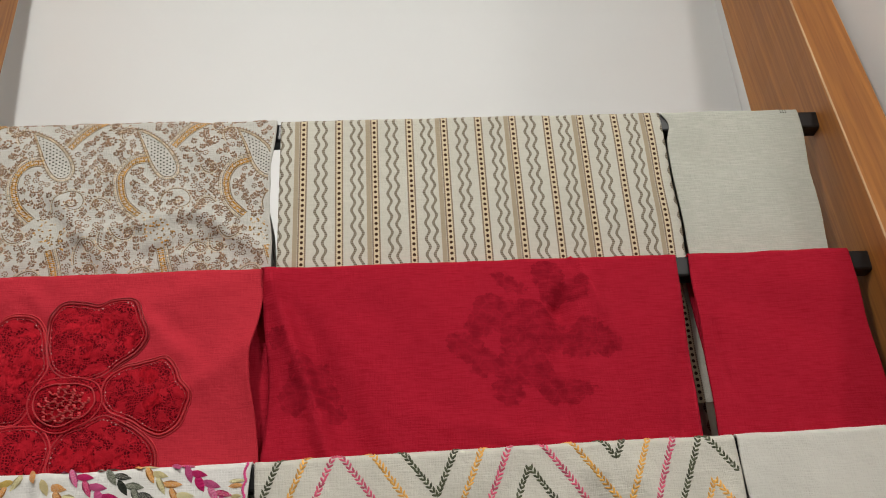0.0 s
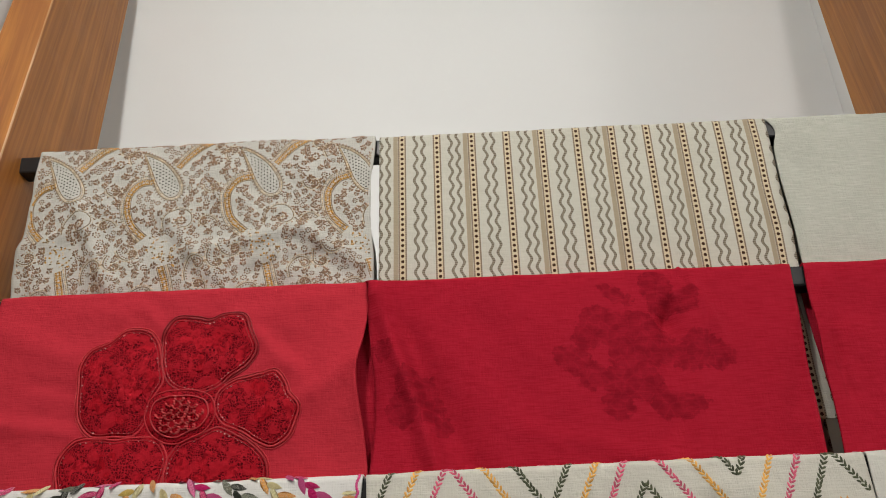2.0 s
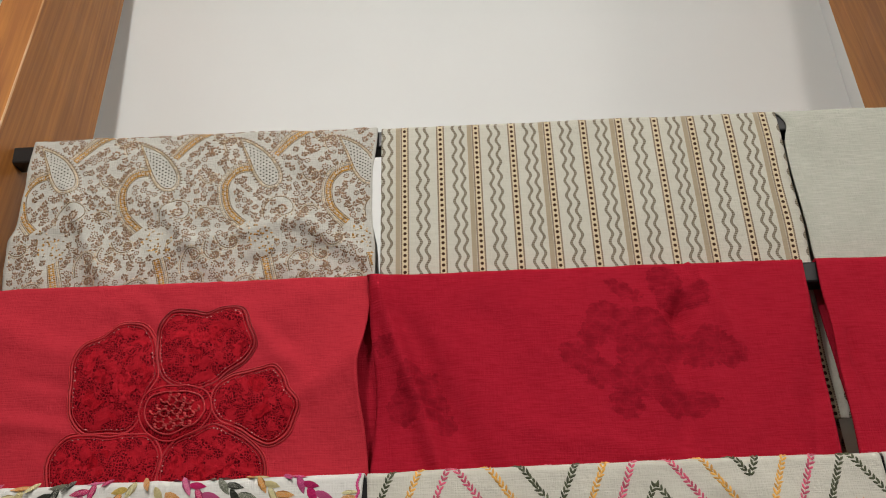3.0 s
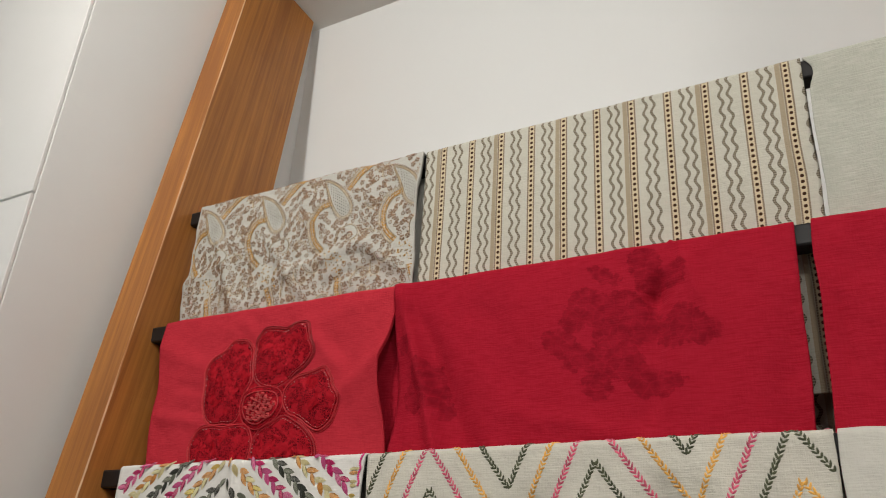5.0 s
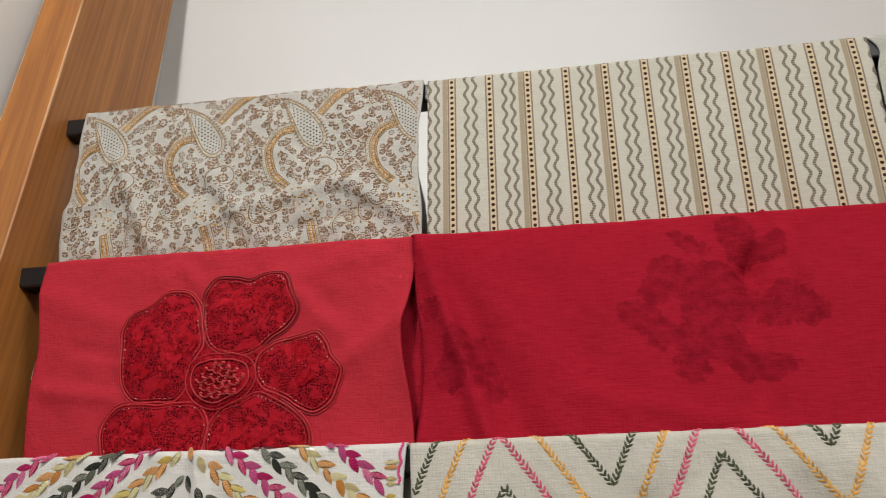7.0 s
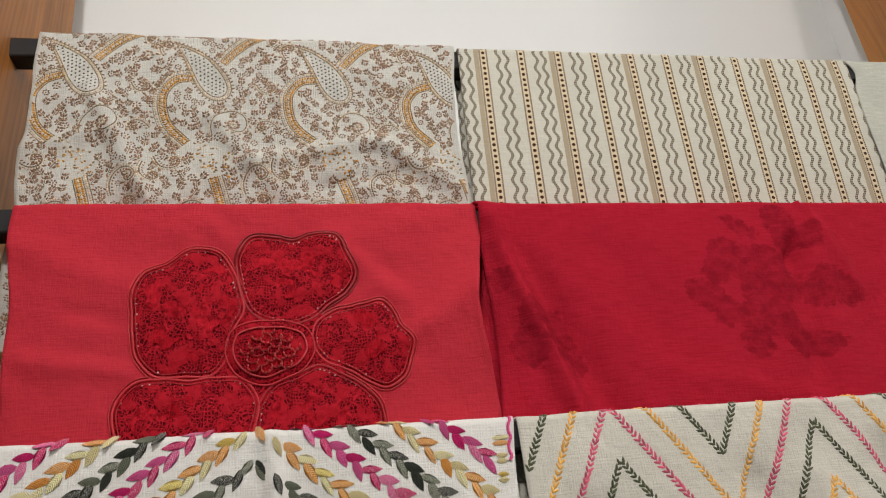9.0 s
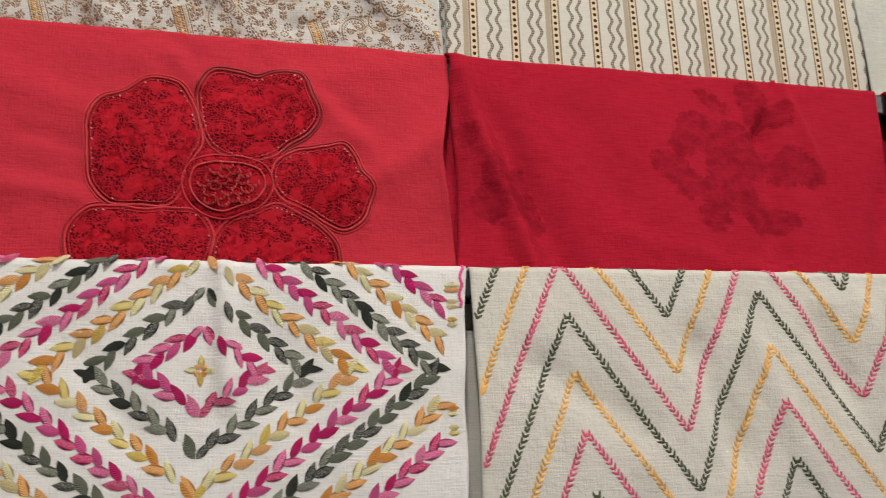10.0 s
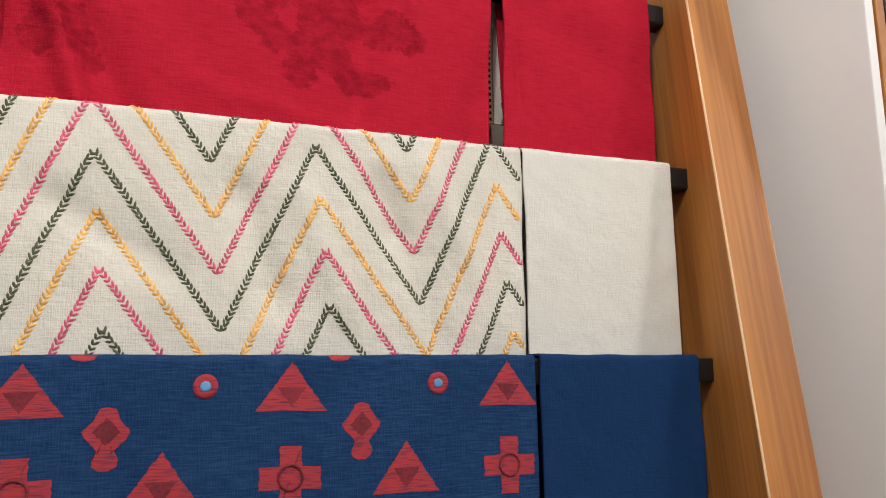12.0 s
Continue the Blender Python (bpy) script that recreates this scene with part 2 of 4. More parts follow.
def thread(name, colour, rough=0.5, spread=0.35, sheen=0.08, satin=False):
    """Embroidery floss: each stitch a little lighter or darker, with fine strands. satin: slanted strands and a darker rim, over a unit leaf."""
    m, tree, bsdf = material(name)
    geo = tree.nodes.new("ShaderNodeNewGeometry")
    info = tree.nodes.new("ShaderNodeObjectInfo")
    r = math_node(tree, "FRACT", math_node(tree, "ADD", geo.outputs["Random Per Island"], info.outputs["Random"]))
    co = tree.nodes.new("ShaderNodeTexCoord").outputs["Object"]
    light = tuple(min(1, x * (1 + spread)) for x in colour)
    dark = tuple(x * (1 - spread) for x in colour)
    c = mix(tree, r, dark, light)
    if satin:
        sep = tree.nodes.new("ShaderNodeSeparateXYZ")
        link(tree, co, sep.inputs[0])
        side = math_node(tree, "ABSOLUTE", sep.outputs[1])
        slant = math_node(tree, "ADD", math_node(tree, "MULTIPLY", sep.outputs[0], 70.0), math_node(tree, "MULTIPLY", side, -55.0))
        strand = math_node(tree, "ADD", math_node(tree, "MULTIPLY", math_node(tree, "SINE", slant), 0.35), noise_at(tree, co, (9, 9, 1), 1.0, 4))
        rim = math_node(tree, "MULTIPLY", ramp(tree, side, 0.12, 0.17), math_node(tree, "GREATER_THAN", r, 0.55))
        c = mix(tree, math_node(tree, "MULTIPLY", ramp(tree, strand, 0.3, 0.8), 0.22), c, tuple(x * 0.5 for x in colour))
        fleck = noise_at(tree, co, (34, 12, 1), 1.0, 3)
        c = mix(tree, math_node(tree, "MULTIPLY", math_node(tree, "MULTIPLY", ramp(tree, fleck, 0.50, 0.58), math_node(tree, "GREATER_THAN", r, 0.40)), 0.5), c, (0.74, 0.72, 0.66))
        c = mix(tree, rim, c, tuple(x * 0.45 for x in colour))
    else:
        strand = noise_at(tree, co, (900, 900, 900), 1.0, 2)
        c = mix(tree, math_node(tree, "MULTIPLY", ramp(tree, strand, 0.4, 0.7), 0.4), c, dark)
    link(tree, c, bsdf.inputs["Base Color"])
    bsdf.inputs["Roughness"].default_value, bsdf.inputs["Sheen Weight"].default_value = rough, sheen
    bsdf.inputs["Specular IOR Level"].default_value = 0.3
    bump(tree, bsdf, strand, 0.5, 0.02 if satin else 0.0005)
    return m


def lace():
    """Red lace ground: a dark net of round meshes, with patches of square meshes and loose twigs."""
    m, tree, bsdf = material("red_lace")
    uv = tree.nodes.new("ShaderNodeUVMap").outputs[0]
    warp = tree.nodes.new("ShaderNodeTexNoise")
    warp.inputs["Scale"].default_value = 55
    link(tree, uv, warp.inputs["Vector"])
    bend = tree.nodes.new("ShaderNodeVectorMath")
    bend.operation = "MULTIPLY_ADD"
    link(tree, warp.outputs["Color"], bend.inputs[0])
    bend.inputs[1].default_value = (0.012, 0.012, 0)
    link(tree, uv, bend.inputs[2])
    uv = bend.outputs[0]
    cell = tree.nodes.new("ShaderNodeTexVoronoi")
    cell.feature = "DISTANCE_TO_EDGE"
    cell.inputs["Scale"].default_value, cell.inputs["Randomness"].default_value = 330, 0.85
    link(tree, uv, cell.inputs["Vector"])
    sep = tree.nodes.new("ShaderNodeSeparateXYZ")
    link(tree, uv, sep.inputs[0])
    grid = None
    for out in (sep.outputs[0], sep.outputs[1]):
        s = ramp(tree, math_node(tree, "SINE", math_node(tree, "MULTIPLY", out, 2 * math.pi / 0.0031)), 0.0, 0.5)
        grid = s if grid is None else math_node(tree, "MAXIMUM", grid, s)
    where = noise_at(tree, uv, (1, 1, 1), 32, 1)
    n = noise_at(tree, uv, (1, 1, 1), 170, 3)
    net = ramp(tree, cell.outputs["Distance"], 0.17, 0.09)
    choose = ramp(tree, where, 0.58, 0.62)
    net = math_node(tree, "ADD", math_node(tree, "MULTIPLY", net, math_node(tree, "SUBTRACT", 1.0, choose)), math_node(tree, "MULTIPLY", grid, choose))
    twig = ramp(tree, noise_at(tree, uv, (1, 1, 1), 60, 3), 0.50, 0.56)
    cover = math_node(tree, "MAXIMUM", net, math_node(tree, "MULTIPLY", twig, 0.95))
    c = mix(tree, cover, (0.085, 0.0012, 0.005), (0.42, 0.011, 0.022))
    c = mix(tree, math_node(tree, "MULTIPLY", ramp(tree, n, 0.42, 0.68), 0.4), c, (0.22, 0.003, 0.010))
    link(tree, c, bsdf.inputs["Base Color"])
    bsdf.inputs["Roughness"].default_value, bsdf.inputs["Specular IOR Level"].default_value = 0.7, 0.05
    bump(tree, bsdf, math_node(tree, "ADD", cover, n), 0.9, 0.0016)
    return m


def lace_bloom():
    """The close-worked blossoms of the lace: dense stitches and pinholes, with the shade of folds mixed into the
    colour.
    """
    m, tree, bsdf = material("red_lace_blossom")
    uv = tree.nodes.new("ShaderNodeUVMap").outputs[0]
    n = noise_at(tree, uv, (1, 1, 1), 130, 3)
    stitches = noise_at(tree, uv, (420, 90, 1), 1.0, 3)
    cell = tree.nodes.new("ShaderNodeTexVoronoi")
    cell.inputs["Scale"].default_value = 420
    link(tree, uv, cell.inputs["Vector"])
    pins = math_node(tree, "MULTIPLY", ramp(tree, cell.outputs["Distance"], 0.25, 0.12), ramp(tree, n, 0.5, 0.58))
    geo = tree.nodes.new("ShaderNodeObjectInfo")
    c = mix(tree, geo.outputs["Random"], (0.36, 0.006, 0.014), (0.46, 0.012, 0.024))
    c = mix(tree, math_node(tree, "MULTIPLY", ramp(tree, n, 0.46, 0.62), 0.7), c, (0.14, 0.0015, 0.005))
    c = mix(tree, math_node(tree, "MULTIPLY", ramp(tree, stitches, 0.50, 0.7), 0.2), c, (0.46, 0.014, 0.026))
    c = mix(tree, math_node(tree, "MULTIPLY", pins, 0.8), c, (0.04, 0.001, 0.003))
    link(tree, c, bsdf.inputs["Base Color"])
    bsdf.inputs["Roughness"].default_value, bsdf.inputs["Specular IOR Level"].default_value = 0.7, 0.04
    bump(tree, bsdf, math_node(tree, "ADD", stitches, math_node(tree, "MULTIPLY", n, 2.0)), 0.9, 0.0016)
    return m


def brocade():
    m, tree, bsdf = material("red_brocade")
    uv = tree.nodes.new("ShaderNodeUVMap").outputs[0]
    weft = noise_at(tree, uv, (60, 700, 1), 1.0, 3)
    c = mix(tree, ramp(tree, weft, 0.46, 0.70), (0.37, 0.022, 0.032), (0.09, 0.014, 0.040))
    link(tree, c, bsdf.inputs["Base Color"])
    bsdf.inputs["Roughness"].default_value = 0.75
    bump(tree, bsdf, weft, 0.6, 0.001)
    return m


STRIPED = striped()
LACE, BLOOM, BROCADE = lace(), lace_bloom(), brocade()
BROCADE_DARK = plain("dark_brocade", (0.22, 0.014, 0.028), 0.85, size=300, vary=0.3)
RED_CORD = thread("red_cord", (0.42, 0.016, 0.026), 0.5, 0.4, 0.0)
RED_LOOP = thread("red_satin_loop", (0.50, 0.040, 0.050), 0.32, 0.35, 0.0)
LOOPWORK = thread("coral_loopwork", (0.60, 0.075, 0.080), 0.35, 0.3, 0.0)
EDGE_CORD = thread("red_edge_cord", (0.44, 0.022, 0.032), 0.45, 0.4, 0.0)
SEQUIN = plain("pearl_sequin", (0.80, 0.48, 0.46), 0.3, 0.3, size=200, relief=0.0)
SKY_DOT = thread("sky_blue_thread", (0.12, 0.30, 0.55))
T_PINK, T_ROSE = thread("pink_cord", (0.62, 0.06, 0.22)), thread("rose_thread", (0.64, 0.105, 0.18))
SATIN = {key: thread(key + "_satin", colour, 0.5, 0.3, 0.05, True) for key, colour in (
    ("magenta", (0.66, 0.008, 0.150)), ("pink", (0.78, 0.11, 0.32)), ("black", (0.030, 0.036, 0.026)), ("grey", (0.17, 0.19, 0.135)),
    ("orange", (0.90, 0.36, 0.075)), ("yellow", (0.93, 0.64, 0.16)), ("straw", (0.88, 0.73, 0.38)))}
T_OLIVE = thread("olive_thread", (0.075, 0.085, 0.045))
T_AMBER = thread("amber_thread", (0.82, 0.41, 0.09))
T_MAUVE, T_TAUPE, T_BEAD, T_GOLD = thread("mauve_thread", (0.27, 0.160, 0.098)), thread("taupe_thread", (0.27, 0.185, 0.10)), thread("bead_thread", (0.52, 0.42, 0.29), 0.4), thread("gold_thread", (0.47, 0.225, 0.016), 0.4, 0.5)
T_SEED = thread("seed_thread", (0.04, 0.034, 0.02))


# ---- mesh helpers ----
def thing(name, label, category, kind="", group="", at=(0, 0, 0)):
    ob = new(name)
    ob.location = at
    return tagged(ob, label, category, group, kind)


def mesh_of(name, verts, faces, mat, smooth=True, uvs=None):
    me = bpy.data.meshes.new(name)
    me.from_pydata([tuple(v) for v in verts], [], faces)
    if uvs is not None:
        layer = me.uv_layers.new(name="UVMap")
        idx = np.empty(len(me.loops), dtype=np.int64)
        me.loops.foreach_get("vertex_index", idx)
        layer.data.foreach_set("uv", np.asarray(uvs, dtype=np.float32)[idx].ravel())
    if mat:
        me.materials.append(mat)
    if smooth:
        me.polygons.foreach_set("use_smooth", [True] * len(me.polygons))
    me.update()
    return me


def put(name, me, parent=None, label="", kind=""):
    ob = new(name, me)
    if parent is not None:
        ob.parent = parent
        ob.matrix_parent_inverse = Matrix.Translation(-Vector(parent.location)) if parent.parent is None else Matrix()
    return tagged(ob, label, "", "", kind)


def part(name, bm, mat, parent=None, label="", smooth=False):
    me = bpy.data.meshes.new(name)
    bm.to_mesh(me)
    bm.free()
    me.materials.append(mat)
    if smooth:
        me.polygons.foreach_set("use_smooth", [True] * len(me.polygons))
    return put(name, me, parent, label)


def box_bm(x0, x1, y0, y1, z0, z1, bevel=0.0, seg=2):
    bm = bmesh.new()
    bmesh.ops.create_cube(bm, size=1)
    for v in bm.verts:
        v.co = Vector(((x0 + x1) / 2 + v.co.x * (x1 - x0), (y0 + y1) / 2 + v.co.y * (y1 - y0), (z0 + z1) / 2 + v.co.z * (z1 - z0)))
    if bevel:
        bmesh.ops.bevel(bm, geom=bm.edges[:], offset=bevel, segments=seg, affect="EDGES", profile=0.5)
    return bm


def structure(name, bm, mat, label="", category=""):
    return tagged(part(name, bm, mat), label or name.replace("_", " "), category, kind="structure")


def prism_bm(plan, z0, z1, bevel=0.0):
    """An upright prism over a plan of (x, y) corners."""
    bm = bmesh.new()
    low, high = [bm.verts.new((x, y, z0)) for x, y in plan], [bm.verts.new((x, y, z1)) for x, y in plan]
    n = len(plan)
    for i in range(n):
        bm.faces.new((low[i], low[(i + 1) % n], high[(i + 1) % n], high[i]))
    bm.faces.new(low[::-1])
    bm.faces.new(high)
    bmesh.ops.recalc_face_normals(bm, faces=bm.faces[:])
    if bevel:
        bmesh.ops.bevel(bm, geom=bm.edges[:], offset=bevel, segments=2, affect="EDGES", profile=0.5)
    return bm


# ---- the room ----
BACK = 1.737
W_FRONT, E_FRONT = (-0.785, 1.165), (0.800, 1.168)
structure("floor", box_bm(-4, 4, -4, BACK + 0.15, -0.1, 0.0), FLOOR_TILE, "beige stone floor tile of the shop", "floor")
structure("ceiling", box_bm(-4, 4, -4, BACK + 0.15, CEIL, CEIL + 0.1), CEILING_PAINT, "plain grey-white painted shop ceiling", "ceiling")
structure("wall_back", box_bm(-0.742, 0.742, BACK, BACK + 0.15, 0, CEIL), PANEL_WHITE, "smooth white laminate back panel of the niche", "wall")
structure("wall_niche_west", prism_bm([W_FRONT, (-0.743, BACK), (-0.743, BACK + 0.15), (-4, BACK + 0.15), (-4, 1.165)], 0, CEIL, 0.002), WALL_WHITE, "white painted wall return with a chipped corner", "wall")
structure("wall_panel_west_lower", box_bm(-4, -0.786, 1.157, 1.1645, 0.003, 2.156, 0.0015), WALL_WHITE, "white painted wall panel below a joint", "wall")
structure("wall_panel_west_upper", box_bm(-4, -0.786, 1.157, 1.1645, 2.1605, CEIL - 0.003, 0.0015), WALL_WHITE, "white painted wall panel above a joint", "wall")
structure("wall_niche_east", prism_bm([E_FRONT, (0.814, 1.168), (0.815, BACK + 0.15), (0.743, BACK + 0.15), (0.743, BACK)], 0, CEIL, 0.0015), WALL_WHITE, "white painted side board of the niche", "wall")
structure("wall_bay_east", box_bm(0.817, 4, 1.30, BACK + 0.15, 0, CEIL), WALL_WHITE, "white painted wall of the next bay", "wall")
# Unseen walls, added to close the room and bounce light.
structure("unseen_wall_south", box_bm(-4, 4, -4.15, -4, 0, CEIL), WALL_WHITE, "unseen white painted wall behind the viewer, added to bounce light", "wall")
structure("unseen_wall_west", box_bm(-4.15, -4, -4, BACK, 0, CEIL), WALL_WHITE, "unseen white painted side wall, added to bounce light", "wall")
structure("unseen_wall_east", box_bm(4, 4.15, -4, BACK, 0, CEIL), WALL_WHITE, "unseen white painted side wall, added to bounce light", "wall")


# ---- the rack ----
def rail(side):
    """A leaning plank: inner and outer front edge and the back edge, at the floor and at the ceiling."""
    bm = bmesh.new()
    rings = []
    for k in range(25):
        z = 0.003 + (CEIL - 0.007) * k / 24
        d = z - 2
        if side > 0:
            yb = min(1.62 + 0.05 * d, BACK - 0.006)
            front_in, front_out = (0.660 + 0.056 * d, 1.322 + 0.185 * d), (min(0.737 + 0.058 * d, 0.762), 1.327 + 0.190 * d)
            back_in, back_out = (0.700 + 0.012 * d, yb), (0.742, yb)
        else:
            yb = min(1.565 + 0.15 * d, BACK - 0.006)
            front_in, front_out = (-0.661 - 0.038 * d, 1.338 + 0.140 * d), (-0.736 - 0.030 * d, 1.338 + 0.140 * d)
            back_in, back_out = (-0.647 - 0.070 * d, yb), (-0.742, yb)
        rings.append([bm.verts.new((*p, z)) for p in (front_in, front_out, back_out, back_in)])
    long_edges = []
    for a, b in zip(rings, rings[1:]):
        for i in range(4):
            j = (i + 1) % 4
            bm.faces.new((a[i], a[j], b[j], b[i]))
            long_edges.append(bm.edges.get((a[i], b[i])))
    bm.faces.new(rings[0][::-1])
    bm.faces.new(rings[-1])
    bmesh.ops.recalc_face_normals(bm, faces=bm.faces[:])
    rim = bmesh.ops.bevel(bm, geom=long_edges, offset=0.0022, segments=2, affect="EDGES", profile=0.5)
    for face in rim["faces"]:
        face.material_index = 1
    return bm


rack = thing("display_rack", "leaning varnished wooden rack with black steel bars", "display rack", at=(0, 1.2, 0))
for side in (-1, 1):
    plank = part("side_rail", rail(side), TEAK, rack, "orange-brown varnished wooden plank with worn edges")
    plank.data.materials.append(WORN)

# front of the cloth, its top at the west rail and at the east rail, for each bar
ROW_A, ROW_B, ROW_C, ROW_D = (1.404, 2.215, 2.216), (1.364, 1.965, 1.967), (1.322, 1.711, 1.723), (1.285, 1.477, 1.482)
BAR = 0.028


def row_top(row, x):
    return row[1] + (row[2] - row[1]) * (x + 0.62) / 1.24


for row in (ROW_A, ROW_B, ROW_C, ROW_D):
    d = row[2] - 2
    x0, x1 = -0.667 - 0.045 * d, 0.676 + 0.034 * d
    bm = box_bm(x0, x1, row[0] + 0.005, row[0] + 0.005 + BAR, -BAR, 0, 0.003)
    for vert in bm.verts:
        vert.co.z += row_top(row, vert.co.x) - 0.004
    part("bar", bm, BLACK_STEEL, rack, "square black steel bar")


# ---- cloths ----
class Cloth:
    """A folded length laid over a bar. u: metres across; v: metres down the front from the top fold, negative down the back."""

    def __init__(self, x0, x1, row, drop, back, seed, wave=0.0015, edge=0.0015, extra=None, rim=None, thick=0.003, sag=0.0016):
        self.x0, self.x1, self.drop, self.back, self.seed = x0, x1, drop, back, seed
        self.row, self.yf, self.zt = row, row[0], row_top(row, (x0 + x1) / 2)
        self.wave, self.edge, self.extra, self.rim, self.thick, self.sag = wave, edge, extra, rim, thick, sag

    def base(self, u, v):
        r, depth = 0.007, BAR + 0.010
        arc = r * math.pi / 2
        s = v + arc / 2
        if s > arc:
            y, z = self.yf, self.zt - r - (s - arc)
        elif s > 0:
            a = s / r
            y, z = self.yf + r - r * math.sin(a), self.zt - r + r * math.cos(a)
        elif s > -(depth - 2 * r):
            y, z = self.yf + r - s, self.zt
        else:
            s2 = -s - (depth - 2 * r)
            if s2 < arc:
                a = s2 / r
                y, z = self.yf + depth - r + r * math.sin(a), self.zt - r + r * math.cos(a)
            else:
                y, z = self.yf + depth, self.zt - r - (s2 - arc)
        return y, z

    def at(self, u, v, off=0.0):
        y, z = self.base(u, v)
        z += row_top(self.row, u) - self.zt
        f = min(max(v / 0.05, 0.0), 1.0)
        p = Vector((u * 5.0, v * 4.0, self.seed * 3.7))
        dy = self.wave * f * (noise.noise(p) * 1.6 + noise.noise(p * 2.7) * 0.5)
        if self.extra:
            dy += self.extra(u, v)
        if dy > 0 and v < 0.07:
            dy *= min(max((v - 0.032) / 0.038, 0.0), 1.0)
        z += self.sag * (noise.noise(Vector((u * 9.0, self.seed, 0.3))) + 0.55 * noise.noise(Vector((u * 33.0, self.seed, 0.7))))
        t = (u - self.x0) / (self.x1 - self.x0)
        near = abs(2 * t - 1) ** 8
        e = self.edge * 2 * noise.noise(Vector((v * 14.0, self.seed, 1.0 if t < 0.5 else 5.0))) * near
        if self.rim:
            ex, ey = self.rim(t, v)
            e, dy = e + ex * near, dy + (ey * near if v > 0 else 0.0)
        return Vector((u + e, y + dy, z))

    def on(self, u, v, off=0.0):
        """A point that lies off metres proud of the front face."""
        p = self.at(u, v)
        if off:
            h = 0.002
            n = (self.at(u + h, v) - self.at(u - h, v)).cross(self.at(u, v - h) - self.at(u, v + h))
            p = p + n.normalized() * off
        return p

    def mesh(self, name, mat, nu=70, step=0.008):
        us = np.linspace(self.x0, self.x1, nu)
        r = 0.0018
        vs = sorted(set([round(float(x), 5) for x in np.arange(-self.back, -0.05, 0.02)] + [round(float(x), 5) for x in np.arange(-0.05, 0.014, r)]
                        + [round(float(x), 5) for x in np.arange(0.014, self.drop, step)] + [self.drop]))
        verts, uvs, faces = [], [], []
        for layer in (0, 1):
            for v in vs:
                for u in us:
                    p = self.on(u, v, 0.0 if not layer else -self.thick)
                    verts.append(p)
                    uvs.append((u, -v))
        n, rows = len(us), len(vs)
        top = n * rows
        for j in range(rows - 1):
            for i in range(n - 1):
                a = j * n + i
                faces.append((a, a + n, a + n + 1, a + 1))
                faces.append((top + a, top + a + 1, top + a + n + 1, top + a + n))
            for i in (0, n - 1):
                a = j * n + i
                q = (a, top + a, top + a + n, a + n)
                faces.append(q if i == 0 else q[::-1])
        for j in (0, rows - 1):
            for i in range(n - 1):
                a = j * n + i
                q = (a, a + 1, top + a + 1, top + a)
                faces.append(q if j == 0 else q[::-1])
        return mesh_of(name, verts, faces, mat, True, uvs)


    def frame_at(self, u, v):
        """A point of the front face, with the ways across, down and out of it."""
        h = 0.002
        p = self.at(u, v)
        eu = (self.at(u + h, v) - self.at(u - h, v)).normalized()
        ev = (self.at(u, v + h) - self.at(u, v - h)).normalized()
        return p, eu, ev, ev.cross(eu).normalized()


def hang(name, cloth, mat, label, category="fabric", group="", nu=70, step=0.008):
    """The cloth as a thing of its own, with its sheet as the first part."""
    ob = thing(name, label, category, group=group, at=((cloth.x0 + cloth.x1) / 2, cloth.yf, cloth.zt))
    put("sheet", cloth.mesh("sheet", mat, nu, step), ob)
    under = Cloth(cloth.x0 + 0.0025, cloth.x1 - 0.002, (cloth.yf + 0.0042, cloth.row[1] - 0.0042, cloth.row[2] - 0.0042), cloth.drop - 0.01, cloth.back - 0.01,
                  cloth.seed, cloth.wave, cloth.edge * 1.4, cloth.extra, cloth.rim, 0.0025, cloth.sag)
    put("folded_layer", under.mesh("folded_layer", mat, max(nu // 2, 24), step * 2), ob)
    return ob


SETS = "folded fabrics hung on the rack"


def hump(x, centre, width):
    return math.exp(-(((x - centre) / width) ** 2))


def ridge(u, v, a, b, width, height):
    """A soft crease from a to b, both (u, v); negative height comes forward."""
    dx, dy = b[0] - a[0], b[1] - a[1]
    n = dx * dx + dy * dy
    t = ((u - a[0]) * dx + (v - a[1]) * dy) / n
    off = ((u - a[0]) * dy - (v - a[1]) * dx) / math.sqrt(n)
    end = max(0.0, -t, t - 1) * math.sqrt(n)
    return height * math.exp(-((off / width) ** 2) - (end / (2 * width)) ** 2)


def pais_creases(u, v):
    f = min(max(v / 0.06, 0.0), 1.0)
    e = ridge(u, v, (-0.56, 0.10), (-0.50, 0.22), 0.012, -0.007) + ridge(u, v, (-0.43, 0.12), (-0.37, 0.20), 0.012, -0.006)
    e += ridge(u, v, (-0.38, 0.18), (-0.24, 0.15), 0.012, -0.006) + ridge(u, v, (-0.22, 0.16), (-0.15, 0.21), 0.012, -0.006)
    e += ridge(u, v, (-0.62, 0.16), (-0.56, 0.14), 0.010, -0.004) + ridge(u, v, (-0.30, 0.21), (-0.22, 0.19), 0.010, 0.005)
    return f * (1.15 * e + 0.0055 * noise.noise(Vector((u * 20, v * 17, 3.1))) + 0.002 * noise.noise(Vector((u * 45, v * 38, 7.1)))) - 0.004


def pais_rim(t, v):
    return (-(0.009 if v > 0 else 0.019) * hump(abs(v), 0.11, 0.08), 0.002) if t > 0.5 else (0.0, 0.0)


def sage_rim(t, v):
    return (0.008 * hump(v, 0.022, 0.018) - 0.004 * hump(v, 0.0, 0.01), 0.004 * hump(v, 0.03, 0.03)) if t < 0.5 else (-0.045 * max(v, 0.0), 0.0)


